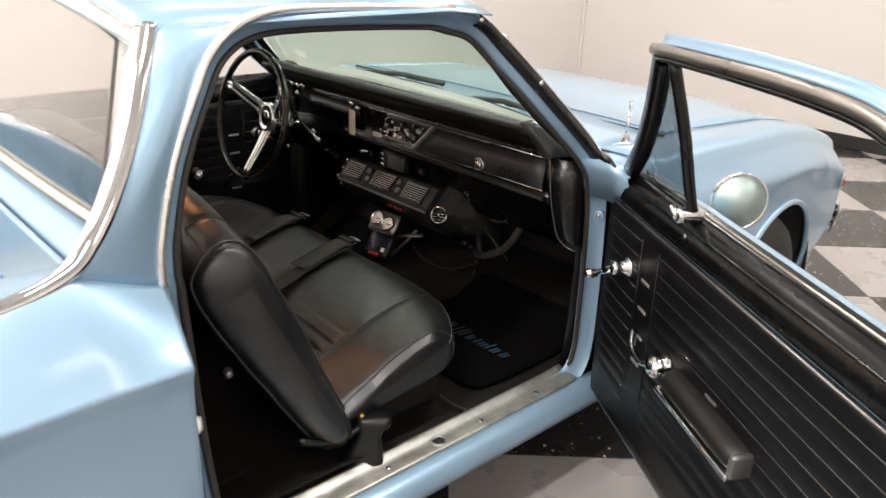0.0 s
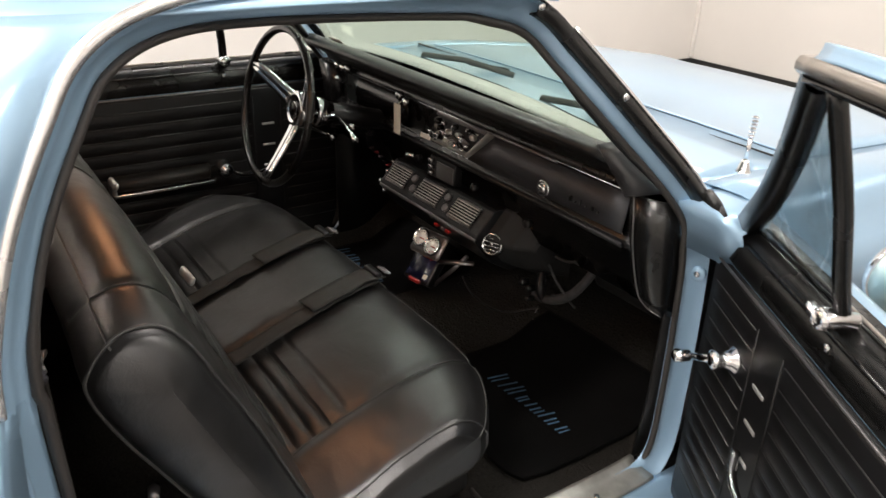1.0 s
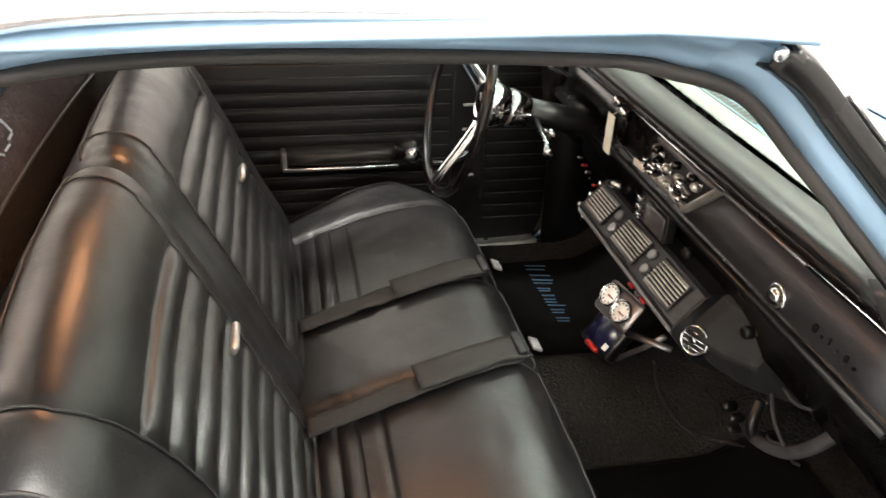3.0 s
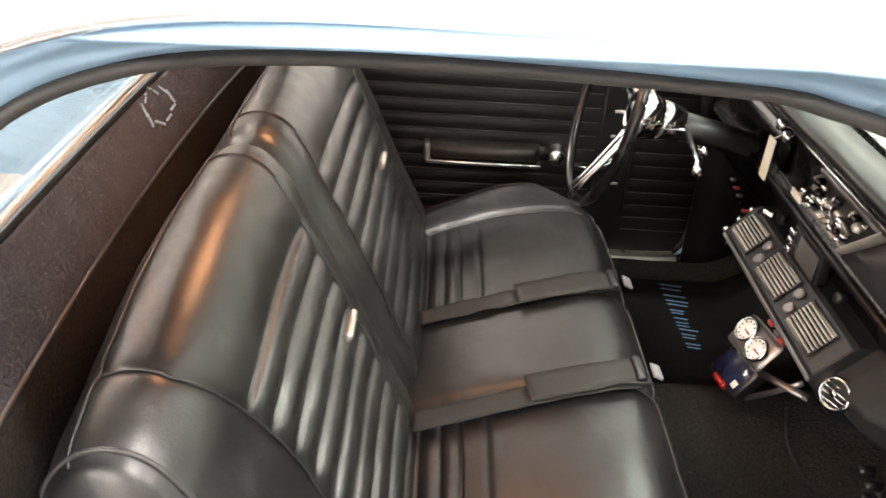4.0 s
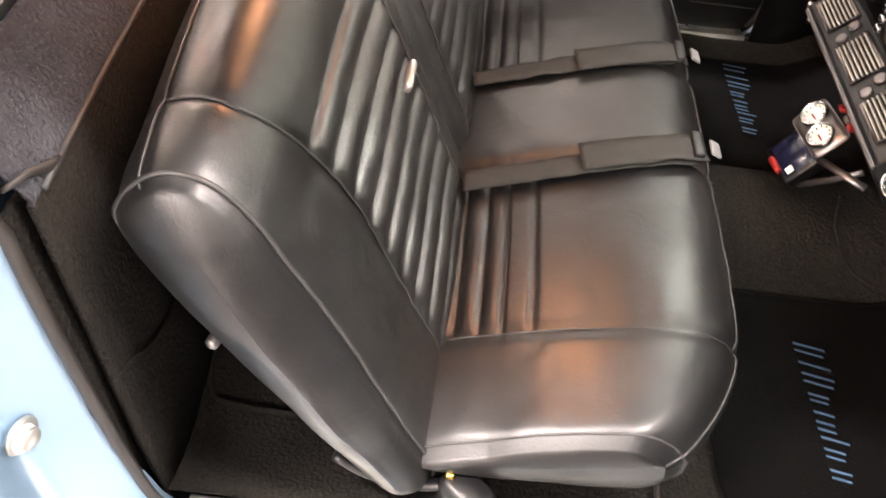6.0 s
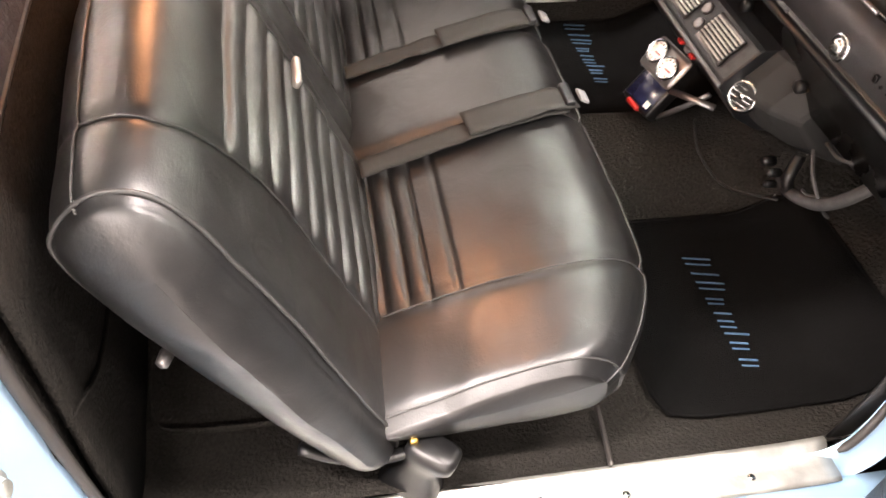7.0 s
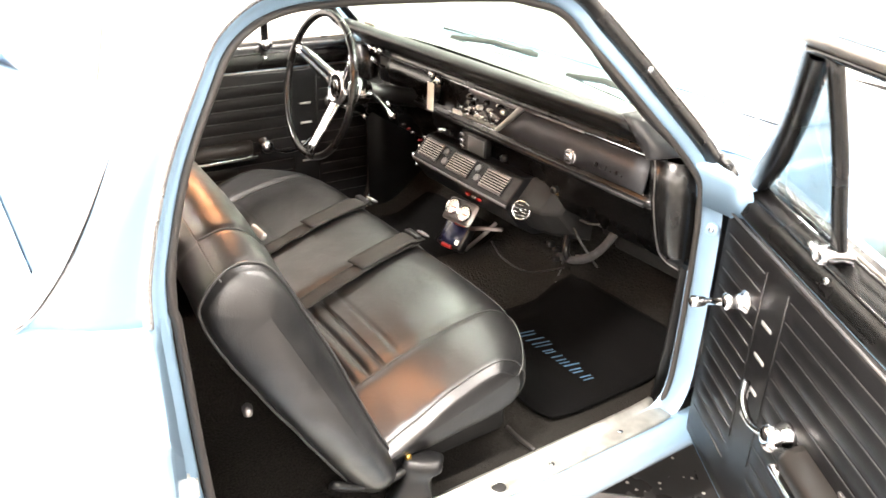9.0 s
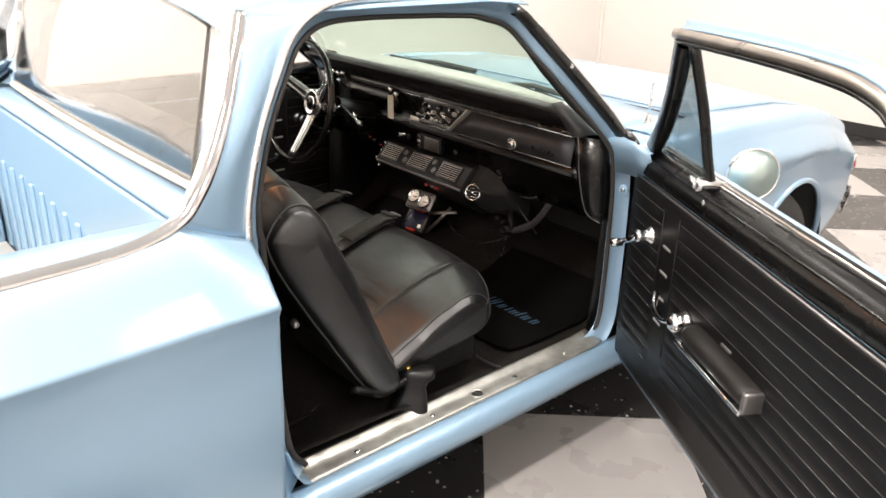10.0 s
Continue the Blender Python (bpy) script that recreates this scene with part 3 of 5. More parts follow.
bumper = part("front_bumper", loft([[Vector((x, y + dy, z)) for x, y in ((-0.80, 1.50), (-0.79, 1.53), (-0.74, 1.57), (-0.4, 1.6), (0, 1.61), (0.4, 1.6), (0.74, 1.57), (0.79, 1.53), (0.80, 1.50))] for dy, z in ((-0.03, 0.40), (0.01, 0.43), (0.02, 0.47), (0.01, 0.50), (-0.03, 0.52))]), CHROME, car, "chrome front bumper", thick=0.006)
for (x0, y0), (x1, y1), base in (((-0.39, 0.175), (-0.06, 0.255), (-0.20, 0.34)), ((0.17, 0.155), (0.42, 0.185), (0.30, 0.29))):
    wiper = part("wiper_arm", tube([(base[0], base[1], 0.93), ((x0 + x1) / 2 - 0.02, (y0 + y1) / 2 + 0.04, 0.945), ((x0 + x1) / 2, (y0 + y1) / 2, 0.955)], [0.008, 0.006, 0.004]), BLACK, car, "black wiper arm")
    part("wiper_blade", tube([(x0, y0 - 0.01, 0.955), ((x0 + x1) / 2, (y0 + y1) / 2 - 0.012, 0.966), (x1, y1 - 0.015, 0.955)], 0.009, seg=8, flat=0.8), RUBBER, wiper)
aerial = part("radio_aerial", disc((0.688, 0.225, 0.905), (0, 0, 1), [(0, 0.019), (0.006, 0.018), (0.016, 0.012), (0.03, 0.008), (0.034, 0.005)], 20), CHROME, car, "chrome radio aerial on the fender top")
part("mast", tube([(0.688, 0.225, 0.93), (0.690, 0.225, 0.985)], 0.0042, seg=8), CHROME, aerial)
for k in range(6):
    part("thread", disc((0.690 + 0.0004 * k, 0.225, 0.984 + 0.0075 * k), (0, 0, 1), [(0, 0.0035), (0.0012, 0.0062), (0.0045, 0.0062), (0.0057, 0.0035)], 12), CHROME, aerial)

# cab rear wall, rear window, cargo bed
def back_arc(x):
    return -1.142 + 0.014 * (x / 0.63) ** 2


wide = [-0.63 + 0.021 * k for k in range(61)]
part("rear_window", loft([[Vector((x * (1 - 0.03 * f), back_arc(x) + 0.07 * f, 0.965 + (0.283 + 0.07 * (1 - abs(x / 0.63) ** 2.6)) * f)) for x in wide] for f in [k / 24 for k in range(25)]]), SMOKE, car, "smoke tinted rear cab window", thick=0.005)
part("rear_window_gasket", tube([Vector((x, back_arc(x) - 0.006, 0.959)) for x in wide], 0.0085, seg=8, flat=0.8), WOODBED, car, "pale gasket along the rear window foot")
for sign in (1, -1):
    part("rear_window_post", loft([[Vector((sign * x, y, z)) for x, y, z in ((0.60, -1.118, 0.955), (0.60, -1.085, 1.1), (0.59, -1.05, 1.25))], [Vector((sign * x, y, z)) for x, y, z in ((0.64, -1.134, 0.955), (0.635, -1.10, 1.1), (0.62, -1.058, 1.265))], [Vector((sign * x, y, z)) for x, y, z in ((0.80, -1.215, 0.955), (0.755, -1.125, 1.12), (0.69, -1.055, 1.272))]]), CHROME if sign < 0 else POLISHED, car, "pale metal post beside the rear window", thick=0.006)
part("cab_ledge", loft([[Vector((x * sx, (1 - f) * back_arc(x) + f * -1.20, z)) for x in wide] for f, z, sx in ((0.05, 0.948, 1.0), (0.4, 0.940, 1.08), (0.9, 0.928, 1.2), (1.0, 0.918, 1.2))]), PAINT, car, "light blue ledge behind the cab", thick=0.003)
bed_front = part("cab_back_wall", block((-0.70, -1.215, 0.30), (0.70, -1.203, 0.922), 0.003), PAINT, car, "ribbed blue front wall of the cargo bed", False)
for k in range(14):
    x = -0.62 + 0.095 * k
    part("rib", block((x - 0.012, -1.224, 0.46), (x + 0.012, -1.212, 0.76), 0.005), PAINT, bed_front)
for sign in (1, -1):
    wallx = sign * 0.70
    part("bed_side_wall", block((min(wallx, wallx + sign * 0.02), -3.15, 0.42), (max(wallx, wallx + sign * 0.02), -1.22, 0.93), 0.003), PAINT, car, "blue inner wall of the cargo bed", False)
    part("bed_rail_top", block((min(sign * 0.70, sign * 0.83), -3.15, 0.925), (max(sign * 0.70, sign * 0.83), -1.22, 0.936), 0.003), PAINT, car)
part("bed_floor", block((-0.70, -3.15, 0.42), (0.70, -1.22, 0.45), 0.002), WOODBED, car, "cream cargo bed floor", False)
part("tailgate", block((-0.86, -3.22, 0.36), (0.86, -3.17, 0.93), 0.012), PAINT, car, "light blue tailgate")
part("rear_bumper", block((-0.9, -3.36, 0.38), (0.9, -3.25, 0.52), 0.03), CHROME, car, "chrome rear bumper")
part("underbody", block((-0.74, -3.1, 0.17), (0.74, 1.4, 0.215), 0.01), DARK, car, "", False)
part("engine_bay", block((-0.48, 0.36, 0.22), (0.48, 1.45, 0.80), 0.02), DARK, car, "", False)

# ---- the car: cab lining ----
def floor_z(x, y):
    z = 0.252 + 0.13 * math.exp(-(x / 0.15) ** 4) + 0.03 * max(0, (abs(x) - 0.55) / 0.12) ** 2
    z += 0.95 * max(0, y - 0.10) ** 1.25 + 0.02 * (1 / (1 + math.exp((y + 0.62) * 40)))
    return z + 0.003 * noise.noise(Vector((x * 9, y * 9, 0)))


part("sail_lining", loft([[Vector((p.x, p.y, p.z)) for p in offset([q for q in over if q.y < -0.80], a, b)] for a, b in ((0.005, -0.012), (0.016, -0.022), (0.034, -0.028))]), PLASTIC, car, "", thick=0.004)
part("carpet", loft([[Vector((-0.70 + 0.035 * k, y, floor_z(-0.70 + 0.035 * k, y))) for k in range(41)] for y in [-1.12 + 0.04 * j for j in range(39)]]), CARPET, car, "black loop carpet on the cab floor")
part("firewall", loft([[Vector((x, y, z)) for x in (-0.72, -0.3, 0, 0.3, 0.72)] for y, z in ((0.36, 0.45), (0.38, 0.6), (0.36, 0.92))]), DARK, car, "", thick=0.006)
for sign in (1, -1):
    part("kick_panel", loft([[Vector((sign * x, y, z)) for y in (0.03, 0.12, 0.25, 0.38)] for x, z in ((0.69, 0.27), (0.705, 0.45), (0.71, 0.70), (0.715, 0.90))]), PLASTIC, car, "", thick=0.005)
    part("rear_side_lining", loft([[Vector((sign * (p.x - dx), p.y - dy, p.z)) for dx, dy in ((0.008, 0.006), (0.02, 0.012), (0.05, 0.016), (0.13, 0.006))] for p in [Vector((q.x, min(q.y, -1.045), q.z)) for q in aft if q.z < 0.87]]), CARPET, car, "", thick=0.005)
far = [-0.70 + 0.02 * k for k in range(71)]
part("rear_lining", loft([[Vector((x, -1.082 + dy + 0.03 * (x / 0.66) ** 2, z)) for x in far] for dy, z in ((0.02, 0.27), (0.008, 0.45), (0.004, 0.7), (0.0, 0.872))]), CARPET, car, "black carpeted wall behind the seat", thick=0.008)
shelf = part("package_shelf", loft([[Vector((x, (1 - f) * (back_arc(x) + 0.018) + f * (-1.08 + 0.03 * (x / 0.66) ** 2), z)) for x in far] for f, z in ((0, 0.955), (0.1, 0.954), (0.5, 0.922), (0.9, 0.889), (1.0, 0.878), (0.95, 0.868))]), SHELF, car, "charcoal carpeted shelf under the rear window", thick=0.006)
part("shelf_piping", tube([Vector((x, -1.077 + 0.03 * (x / 0.66) ** 2, 0.875)) for x in far[::3]], 0.004, seg=6), PIPING, shelf)
part("shelf_bracket", tube([(0.645, -1.046, 0.880), (0.665, -1.043, 0.888), (0.69, -1.046, 0.902), (0.72, -1.05, 0.91)], [0.005, 0.009, 0.007, 0.005], flat=0.5), RUBBER, shelf, "crumpled grey end clip of the shelf")
for k in range(9):
    a = 2 * math.pi * k / 9 + 0.2
    x, d = -0.035 + 0.052 * math.cos(a), 0.024 * math.sin(a)
    part("emblem_bar", block((-0.012, -0.0018, 0.0), (0.012, 0.0018, 0.003), 0.0006, Matrix.Translation((x, -1.106 + d * 0.57, 0.934 - d * 0.82)) @ Matrix.Rotation(math.radians(-55), 4, "X") @ Matrix.Rotation(a + (1.57 if k % 3 else 0.9), 4, "Z")), EMBLEM, shelf, "light blue stitched emblem stroke")
for pts in ([(0.36, -1.059, 0.484), (0.458, -1.052, 0.489), (0.55, -1.046, 0.507), (0.61, -1.040, 0.54), (0.66, -1.036, 0.577), (0.70, -1.046, 0.586)], [(0.575, -0.318, 0.276), (0.63, -0.324, 0.281), (0.695, -0.338, 0.302)], [(0.40, -1.04, 0.284), (0.48, -1.035, 0.284), (0.53, -1.01, 0.284), (0.54, -0.93, 0.284), (0.54, -0.84, 0.284)]):
    part("carpet_seam", tube(spline(pts, 5), 0.005, seg=6, flat=0.6), RUBBER if pts[0][1] > -0.5 else CARPET, car, "bound seam in the carpet")

for k in range(5):
    x, y = 0.172 - 0.012 * k, 0.175 + 0.022 * k
    part("frayed_seam", tube([(x, y, floor_z(x, y) + 0.003), (x - 0.006 + 0.003 * (k % 2), y + 0.012, floor_z(x - 0.005, y + 0.012) + 0.004)], 0.0018, seg=5), GREY, car, "pale frayed carpet seam")

# ---- bench seat ----
def closed_profile(points, n):
    line = spline([(0, y, z) for y, z in points], 12, True)
    total = [0.0]
    for i in range(len(line)):
        total.append(total[-1] + (line[(i + 1) % len(line)] - line[i]).length)
    out = []
    for k in range(n):
        d = total[-1] * k / n
        i = max(j for j in range(len(line)) if total[j] <= d)
        f = (d - total[i]) / max(1e-9, total[i + 1] - total[i])
        p = line[i].lerp(line[(i + 1) % len(line)], f)
        out.append((p.y, p.z))
    return out


CAP = 9
LOOP = 288


def pad(profile, x0, x1, n, drop, bulge, folds, spine, corner=0.0, r=0.045, draw=0.026, ridge=0.0, crumple=0.16):
    """An upholstered roll along x: its cross-section drawn in at the ends, with folds pressed in and the ends domed."""
    loop = closed_profile(profile, LOOP)
    cy, cz = sum(p[0] for p in loop) / len(loop), sum(p[1] for p in loop) / len(loop)
    normals = []
    for k in range(len(loop)):
        a, b = loop[k - 1], loop[(k + 1) % len(loop)]
        t = Vector((b[0] - a[0], b[1] - a[1])).normalized()
        m = Vector((t.y, -t.x))
        if m.dot(Vector((loop[k][0] - cy, loop[k][1] - cz))) < 0:
            m = -m
        normals.append(m)
    rows = []
    for i in range(n + 1):
        u = i / n
        x = x0 + (x1 - x0) * u
        end = min(x - x0, x1 - x)
        inset = draw * (1 - math.sqrt(max(0, 1 - max(0, 1 - end / r) ** 2)))
        row = []
        for k, (y, z) in enumerate(loop):
            d = -inset + folds(x, y, z, normals[k])
            d += 0.004 * noise.noise(Vector((x * 5, y * 7, z * 7))) + 0.0012 * noise.noise(Vector((x * 22, y * 25, z * 25)))
            pull = corner * max(0, (abs(x) - 0.42) / 0.245) ** 2.2 * max(0, min(1, (y + 0.60) / 0.3))
            row.append(Vector((x, y + normals[k].x * d - pull, z + normals[k].y * d - drop(x))))
        rows.append(row)
    (ay, az), (by, bz) = spine
    a, b = Vector((0, ay, az)), Vector((0, by, bz))
    for end, out in ((0, -1), (-1, 1)):
        base = rows[0] if end == 0 else rows[-1]
        lower = drop(base[0].x)
        extra = []
        for turn in (9, 20, 31, 42, 53, 63, 73, 82, 89.9):
            f, h = math.cos(radians(turn)), math.sin(radians(turn))
            h += ridge * (1 - (math.sqrt(f * f + 0.05) - 0.224) / 0.801 - h)
            row = []
            for p in base:
                q = Vector((0, p.y, p.z + lower))
                at = max(0.0, min(1.0, (q - a).dot(b - a) / (b - a).length_squared))
                mid = a.lerp(b, at) - Vector((-p.x, 0, lower))
                q = mid + (p - mid) * f
                wave = bulge * (crumple * noise.noise(Vector((2, q.y * 8, q.z * 9))) + 0.09 * noise.noise(q * 19))
                row.append(q + Vector((out * (bulge * h * (0.72 + 0.28 * math.sin(math.pi * min(1, at * 0.9 + 0.1))) + wave * h * h), 0, 0)))
            extra.append(row)
        rows = (extra[::-1] + rows) if end == 0 else (rows + extra)
    return loft(rows, False, True), rows


BACK = [(-0.665, 0.455), (-0.725, 0.60), (-0.782, 0.73), (-0.832, 0.835), (-0.865, 0.905), (-0.905, 0.948), (-0.955, 0.948), (-0.995, 0.908), (-1.002, 0.87), (-0.968, 0.785), (-0.88, 0.635), (-0.785, 0.475), (-0.735, 0.41), (-0.685, 0.405)]
CUSHION = [(-0.70, 0.45), (-0.62, 0.488), (-0.50, 0.528), (-0.38, 0.553), (-0.31, 0.553), (-0.268, 0.528), (-0.251, 0.488), (-0.262, 0.458), (-0.295, 0.438), (-0.40, 0.427), (-0.55, 0.420), (-0.68, 0.418), (-0.72, 0.430)]


BACK_LOOP = closed_profile(BACK, LOOP)


def seam_x(z):
    """The outer seam of the backrest: upright on the front, swept outwards over the roll."""
    u = max(0.0, min(1.0, (z - 0.73) / 0.215))
    return 0.505 + 0.066 * u ** 1.7


SPLIT = 0.092


def gate(x, a, b, soft=0.025):
    return 1 / (1 + math.exp(-(x - a) / soft * 4)) / (1 + math.exp((x - b) / soft * 4))


def back_folds(x, y, z, m):
    ax = x if x > SPLIT else -x
    inner = 0.172 if x > SPLIT else -0.012
    if m.x < 0.1 or z > 0.92 or z < 0.42:
        return -0.004 * math.exp(-((ax - seam_x(z)) / 0.006) ** 2) if z > 0.9 else 0.0
    inside = gate(ax, inner + 0.01, seam_x(z) - 0.012)
    press = 0.0
    if z < 0.855:
        q = (0.855 - z) / 0.046
        press = -0.014 * inside * (1 - abs(math.sin(math.pi * q)) ** 0.5)
    seam = -0.004 * (math.exp(-((ax - seam_x(z)) / 0.006) ** 2) + math.exp(-((ax - inner) / 0.006) ** 2))
    across = -0.006 * inside * math.exp(-((z - 0.855) / 0.005) ** 2)
    return press + seam + across + 0.004 * inside * (z < 0.855)


def cushion_folds(x, y, z, m):
    if m.y < 0.3:
        return 0.0
    ax = abs(x)
    inside = gate(ax, 0.145, 0.475)
    press = 0.0
    if y < -0.592:
        q = (-0.592 - y) / 0.034
        press = -0.012 * inside * (1 - abs(math.sin(math.pi * q)) ** 0.45)
    elif y < -0.50:
        press = -0.004 * inside * math.exp(-((y + 0.552) / 0.006) ** 2)
    seam = -0.006 * (math.exp(-((ax - 0.485) / 0.006) ** 2) + math.exp(-((ax - 0.135) / 0.006) ** 2))
    return press + seam + 0.004 * gate(ax, 0.50, 0.66) + 0.004 * gate(ax, -0.1, 0.12)


seat = None
cush_bm, cush_rows = pad(CUSHION, -0.662, 0.662, 98, lambda x: 0.028 * max(0, (abs(x) - 0.30) / 0.35) ** 2, 0.010, cushion_folds, ((-0.63, 0.462), (-0.38, 0.528)), 0.11, 0.030, 0.012, 0.3, 0.25)
seat = part("bench_seat", cush_bm, VINYL, car, "black vinyl bench seat cushion with pressed pleats")


def on_rows(rows, x, want, off=0.002):
    """The line over the upholstery at x, for the loop points that want() keeps."""
    row = min(rows, key=lambda r: abs(r[0].x - x) + (1 if abs(r[0].x - r[5].x) > 1e-6 else 0))
    mid = sum(row, Vector()) / len(row)
    pts = [p + (p - mid).normalized() * off for p in row if want(p)]
    return pts


for x in (-0.485, -0.135, 0.135, 0.485):
    pts = sorted(on_rows(cush_rows, x, lambda p: p.z > 0.455 and p.y > -0.68), key=lambda p: p.y)
    part("seat_piping", tube(pts, 0.0016, seg=6), PIPING, seat, "thin grey piping")
for sign in (1, -1):
    pts = sorted(on_rows(cush_rows, sign * 0.652, lambda p: p.z > 0.42 and p.y > -0.69), key=lambda p: p.y)
    part("seat_piping", tube(pts, 0.0016, seg=6), PIPING, seat, "thin grey piping")
cush_loop = closed_profile(CUSHION, LOOP)
edge_at = max(range(LOOP), key=lambda i: cush_loop[i][0] + 0.62 * cush_loop[i][1] if cush_loop[i][1] > 0.44 else -9)
front = [row[edge_at] + Vector((0, 0.0015, 0.0015)) for row in cush_rows[CAP:-CAP]]
part("seat_piping", tube(front, 0.0016, seg=6), PIPING, seat, "thin grey piping")
part("seat_frame", block((-0.585, -0.68, 0.262), (0.57, -0.315, 0.43), 0.02), DARK, seat, "dark seat base")
for sign in (1, -1):
    bm, rows = pad(BACK, *((0.122, 0.660) if sign > 0 else (-0.660, 0.064)), 90, lambda x: 0.066 * max(0, (abs(x) - 0.26) / 0.40) ** 2, 0.050, back_folds, ((-0.712, 0.475), (-0.908, 0.872)), 0.0, 0.034, 0.007, 0.40)
    back = part("backrest", bm, VINYL, seat, "black vinyl split backrest with pressed pleats")
    inner = 0.172 if sign > 0 else -0.012
    for x in (0.505, inner):
        pts = []
        for i, (y, z) in enumerate(BACK_LOOP):
            want = sign * (seam_x(z) if x > 0.3 else x)
            body = rows[CAP:-CAP]
            at = (want - body[0][0].x) / (body[-1][0].x - body[0][0].x) * (len(body) - 1)
            k = max(0, min(len(body) - 2, int(at)))
            q = body[k][i].lerp(body[k + 1][i], at - k)
            pts.append(q + Vector((0, q.y + 0.86, q.z - 0.68)).normalized() * 0.002)
        start = min(range(len(pts)), key=lambda i: pts[i].z + (5 if pts[i].y < -0.75 else 0))
        line = [pts[(start + i) % len(pts)] for i in range(len(pts))]
        if line[6].y < line[0].y and line[6].z < line[0].z:
            line = [pts[(start - i) % len(pts)] for i in range(len(pts))]
        keep = []
        for p in line:
            if keep and p.y < -0.97:
                break
            keep.append(p)
        part("seat_piping", tube(keep, 0.0016, seg=6), PIPING, seat, "thin grey piping")
    ring = on_rows(rows, sign * 0.656, lambda p: True, 0.002)
    part("seat_piping", tube(ring, 0.0028, True, seg=6), PIPING, seat, "thin grey piping")
    top = max(range(len(BACK_LOOP)), key=lambda i: -BACK_LOOP[i][0] * 0.9 + BACK_LOOP[i][1])
    ridge = [r[top] + Vector((0, -0.0015, 0.0015)) for r in rows[CAP:-CAP]]
    part("seat_piping", tube(ridge, 0.0016, seg=6), PIPING, seat, "thin grey piping")
    part("seat_button", block((-0.031, -0.006, -0.0085), (0.031, 0.006, 0.0085), 0.005, Matrix.Translation((sign * 0.272, -0.762, 0.749)) @ Matrix.Rotation(math.radians(-24), 4, "X")), BADGE, seat, "small bright backrest badge")
    hinge = [(sign * 0.655, -0.80, 0.395), (sign * 0.665, -0.75, 0.375), (sign * 0.668, -0.68, 0.365), (sign * 0.66, -0.61, 0.38)]
    part("seat_hinge", tube(spline(hinge, 5), 0.017, seg=10, flat=0.5), PLASTIC, seat, "black seat hinge cover")
    part("hinge_bolt", disc((sign * 0.625, -0.935, 0.612), (sign, -0.3, 0), [(0, 0.005), (0.006, 0.005), (0.007, 0.009), (0.024, 0.008), (0.027, 0.004)], 12), BRUSHED, seat, "bright bolt behind the backrest")


def strap(points, width, up=Vector((0, 0, 1)), lift=0.006):
    """A flat band along a line."""
    line = spline(points, 8)
    a, b = [], []
    for i, p in enumerate(line):
        t = (line[min(i + 1, len(line) - 1)] - line[max(i - 1, 0)]).normalized()
        s = t.cross(up).normalized()
        wave = 0.004 * noise.noise(p * 28)
        wide = width * (1 + 0.10 * noise.noise(p * 17))
        a.append(p + s * wide / 2 + up * (lift + wave))
        b.append(p - s * wide / 2 + up * (lift - wave * 0.6))
    return loft([a] + [[p.lerp(q, f) + up * (0.0015 * math.sin(math.pi * f) + 0.002 * noise.noise(p * 40 + Vector((f, 0, 0)))) for p, q in zip(a, b)] for f in (0.25, 0.5, 0.75)] + [b])


for sx, pts, flap in (
    (1, [(0.185, -0.67, 0.482), (0.182, -0.60, 0.506), (0.172, -0.50, 0.535), (0.155, -0.40, 0.554), (0.135, -0.30, 0.560)], [(0.162, -0.485, 0.546), (0.150, -0.40, 0.562), (0.135, -0.33, 0.569), (0.125, -0.285, 0.562)]),
    (-1, [(-0.105, -0.67, 0.482), (-0.108, -0.60, 0.506), (-0.115, -0.50, 0.535), (-0.13, -0.40, 0.554), (-0.145, -0.30, 0.560)], [(-0.112, -0.485, 0.546), (-0.125, -0.40, 0.562), (-0.14, -0.33, 0.569), (-0.145, -0.285, 0.562)]),
):
    belt = part("lap_belt", strap(pts, 0.046), WEB, car, "dark grey lap belt lying on the cushion", thick=0.002)
    part("belt_sleeve", strap(flap, 0.062, lift=0.009), WEB, belt, "wider belt sleeve", thick=0.003)
    end = Vector(flap[-1])
    part("belt_buckle", block((-0.030, -0.008, -0.007), (0.030, 0.010, 0.007), 0.004, Matrix.Translation(end + Vector((0.0, -0.012, 0.016)))), SLATE, belt, "metal belt buckle")
    part("buckle_tab", block((-0.017, -0.008, -0.002), (0.017, 0.010, 0.003), 0.001, Matrix.Translation(end + Vector((0.0, 0.018, 0.012))) @ Matrix.Rotation(math.radians(-25), 4, "X")), GREY, belt, "pale grey buckle label")
along = Vector((0.62, 0.78, 0))
across = Vector((0.78, -0.62, 0))
boot = []
for c, half, deep in (((0.676, -0.648, 0.280), 0.050, 0.030), ((0.676, -0.646, 0.296), 0.048, 0.029), ((0.677, -0.638, 0.326), 0.038, 0.025), ((0.678, -0.630, 0.350), 0.028, 0.020), ((0.679, -0.625, 0.366), 0.030, 0.021), ((0.680, -0.618, 0.377), 0.040, 0.025), ((0.680, -0.615, 0.392), 0.039, 0.024), ((0.679, -0.614, 0.398), 0.031, 0.018)):
    boot.append([Vector(c) + along * half * math.copysign(abs(math.cos(t)) ** 0.5, math.cos(t)) + across * deep * math.copysign(abs(math.sin(t)) ** 0.5, math.sin(t)) for t in [2 * math.pi * k / 20 for k in range(20)]])
bm = loft(boot, False, True)
bm.faces.new(bm.verts[-20:])
anchor = part("belt_anchor", bm, PLASTIC, car, "black plastic belt boot standing on the floor")
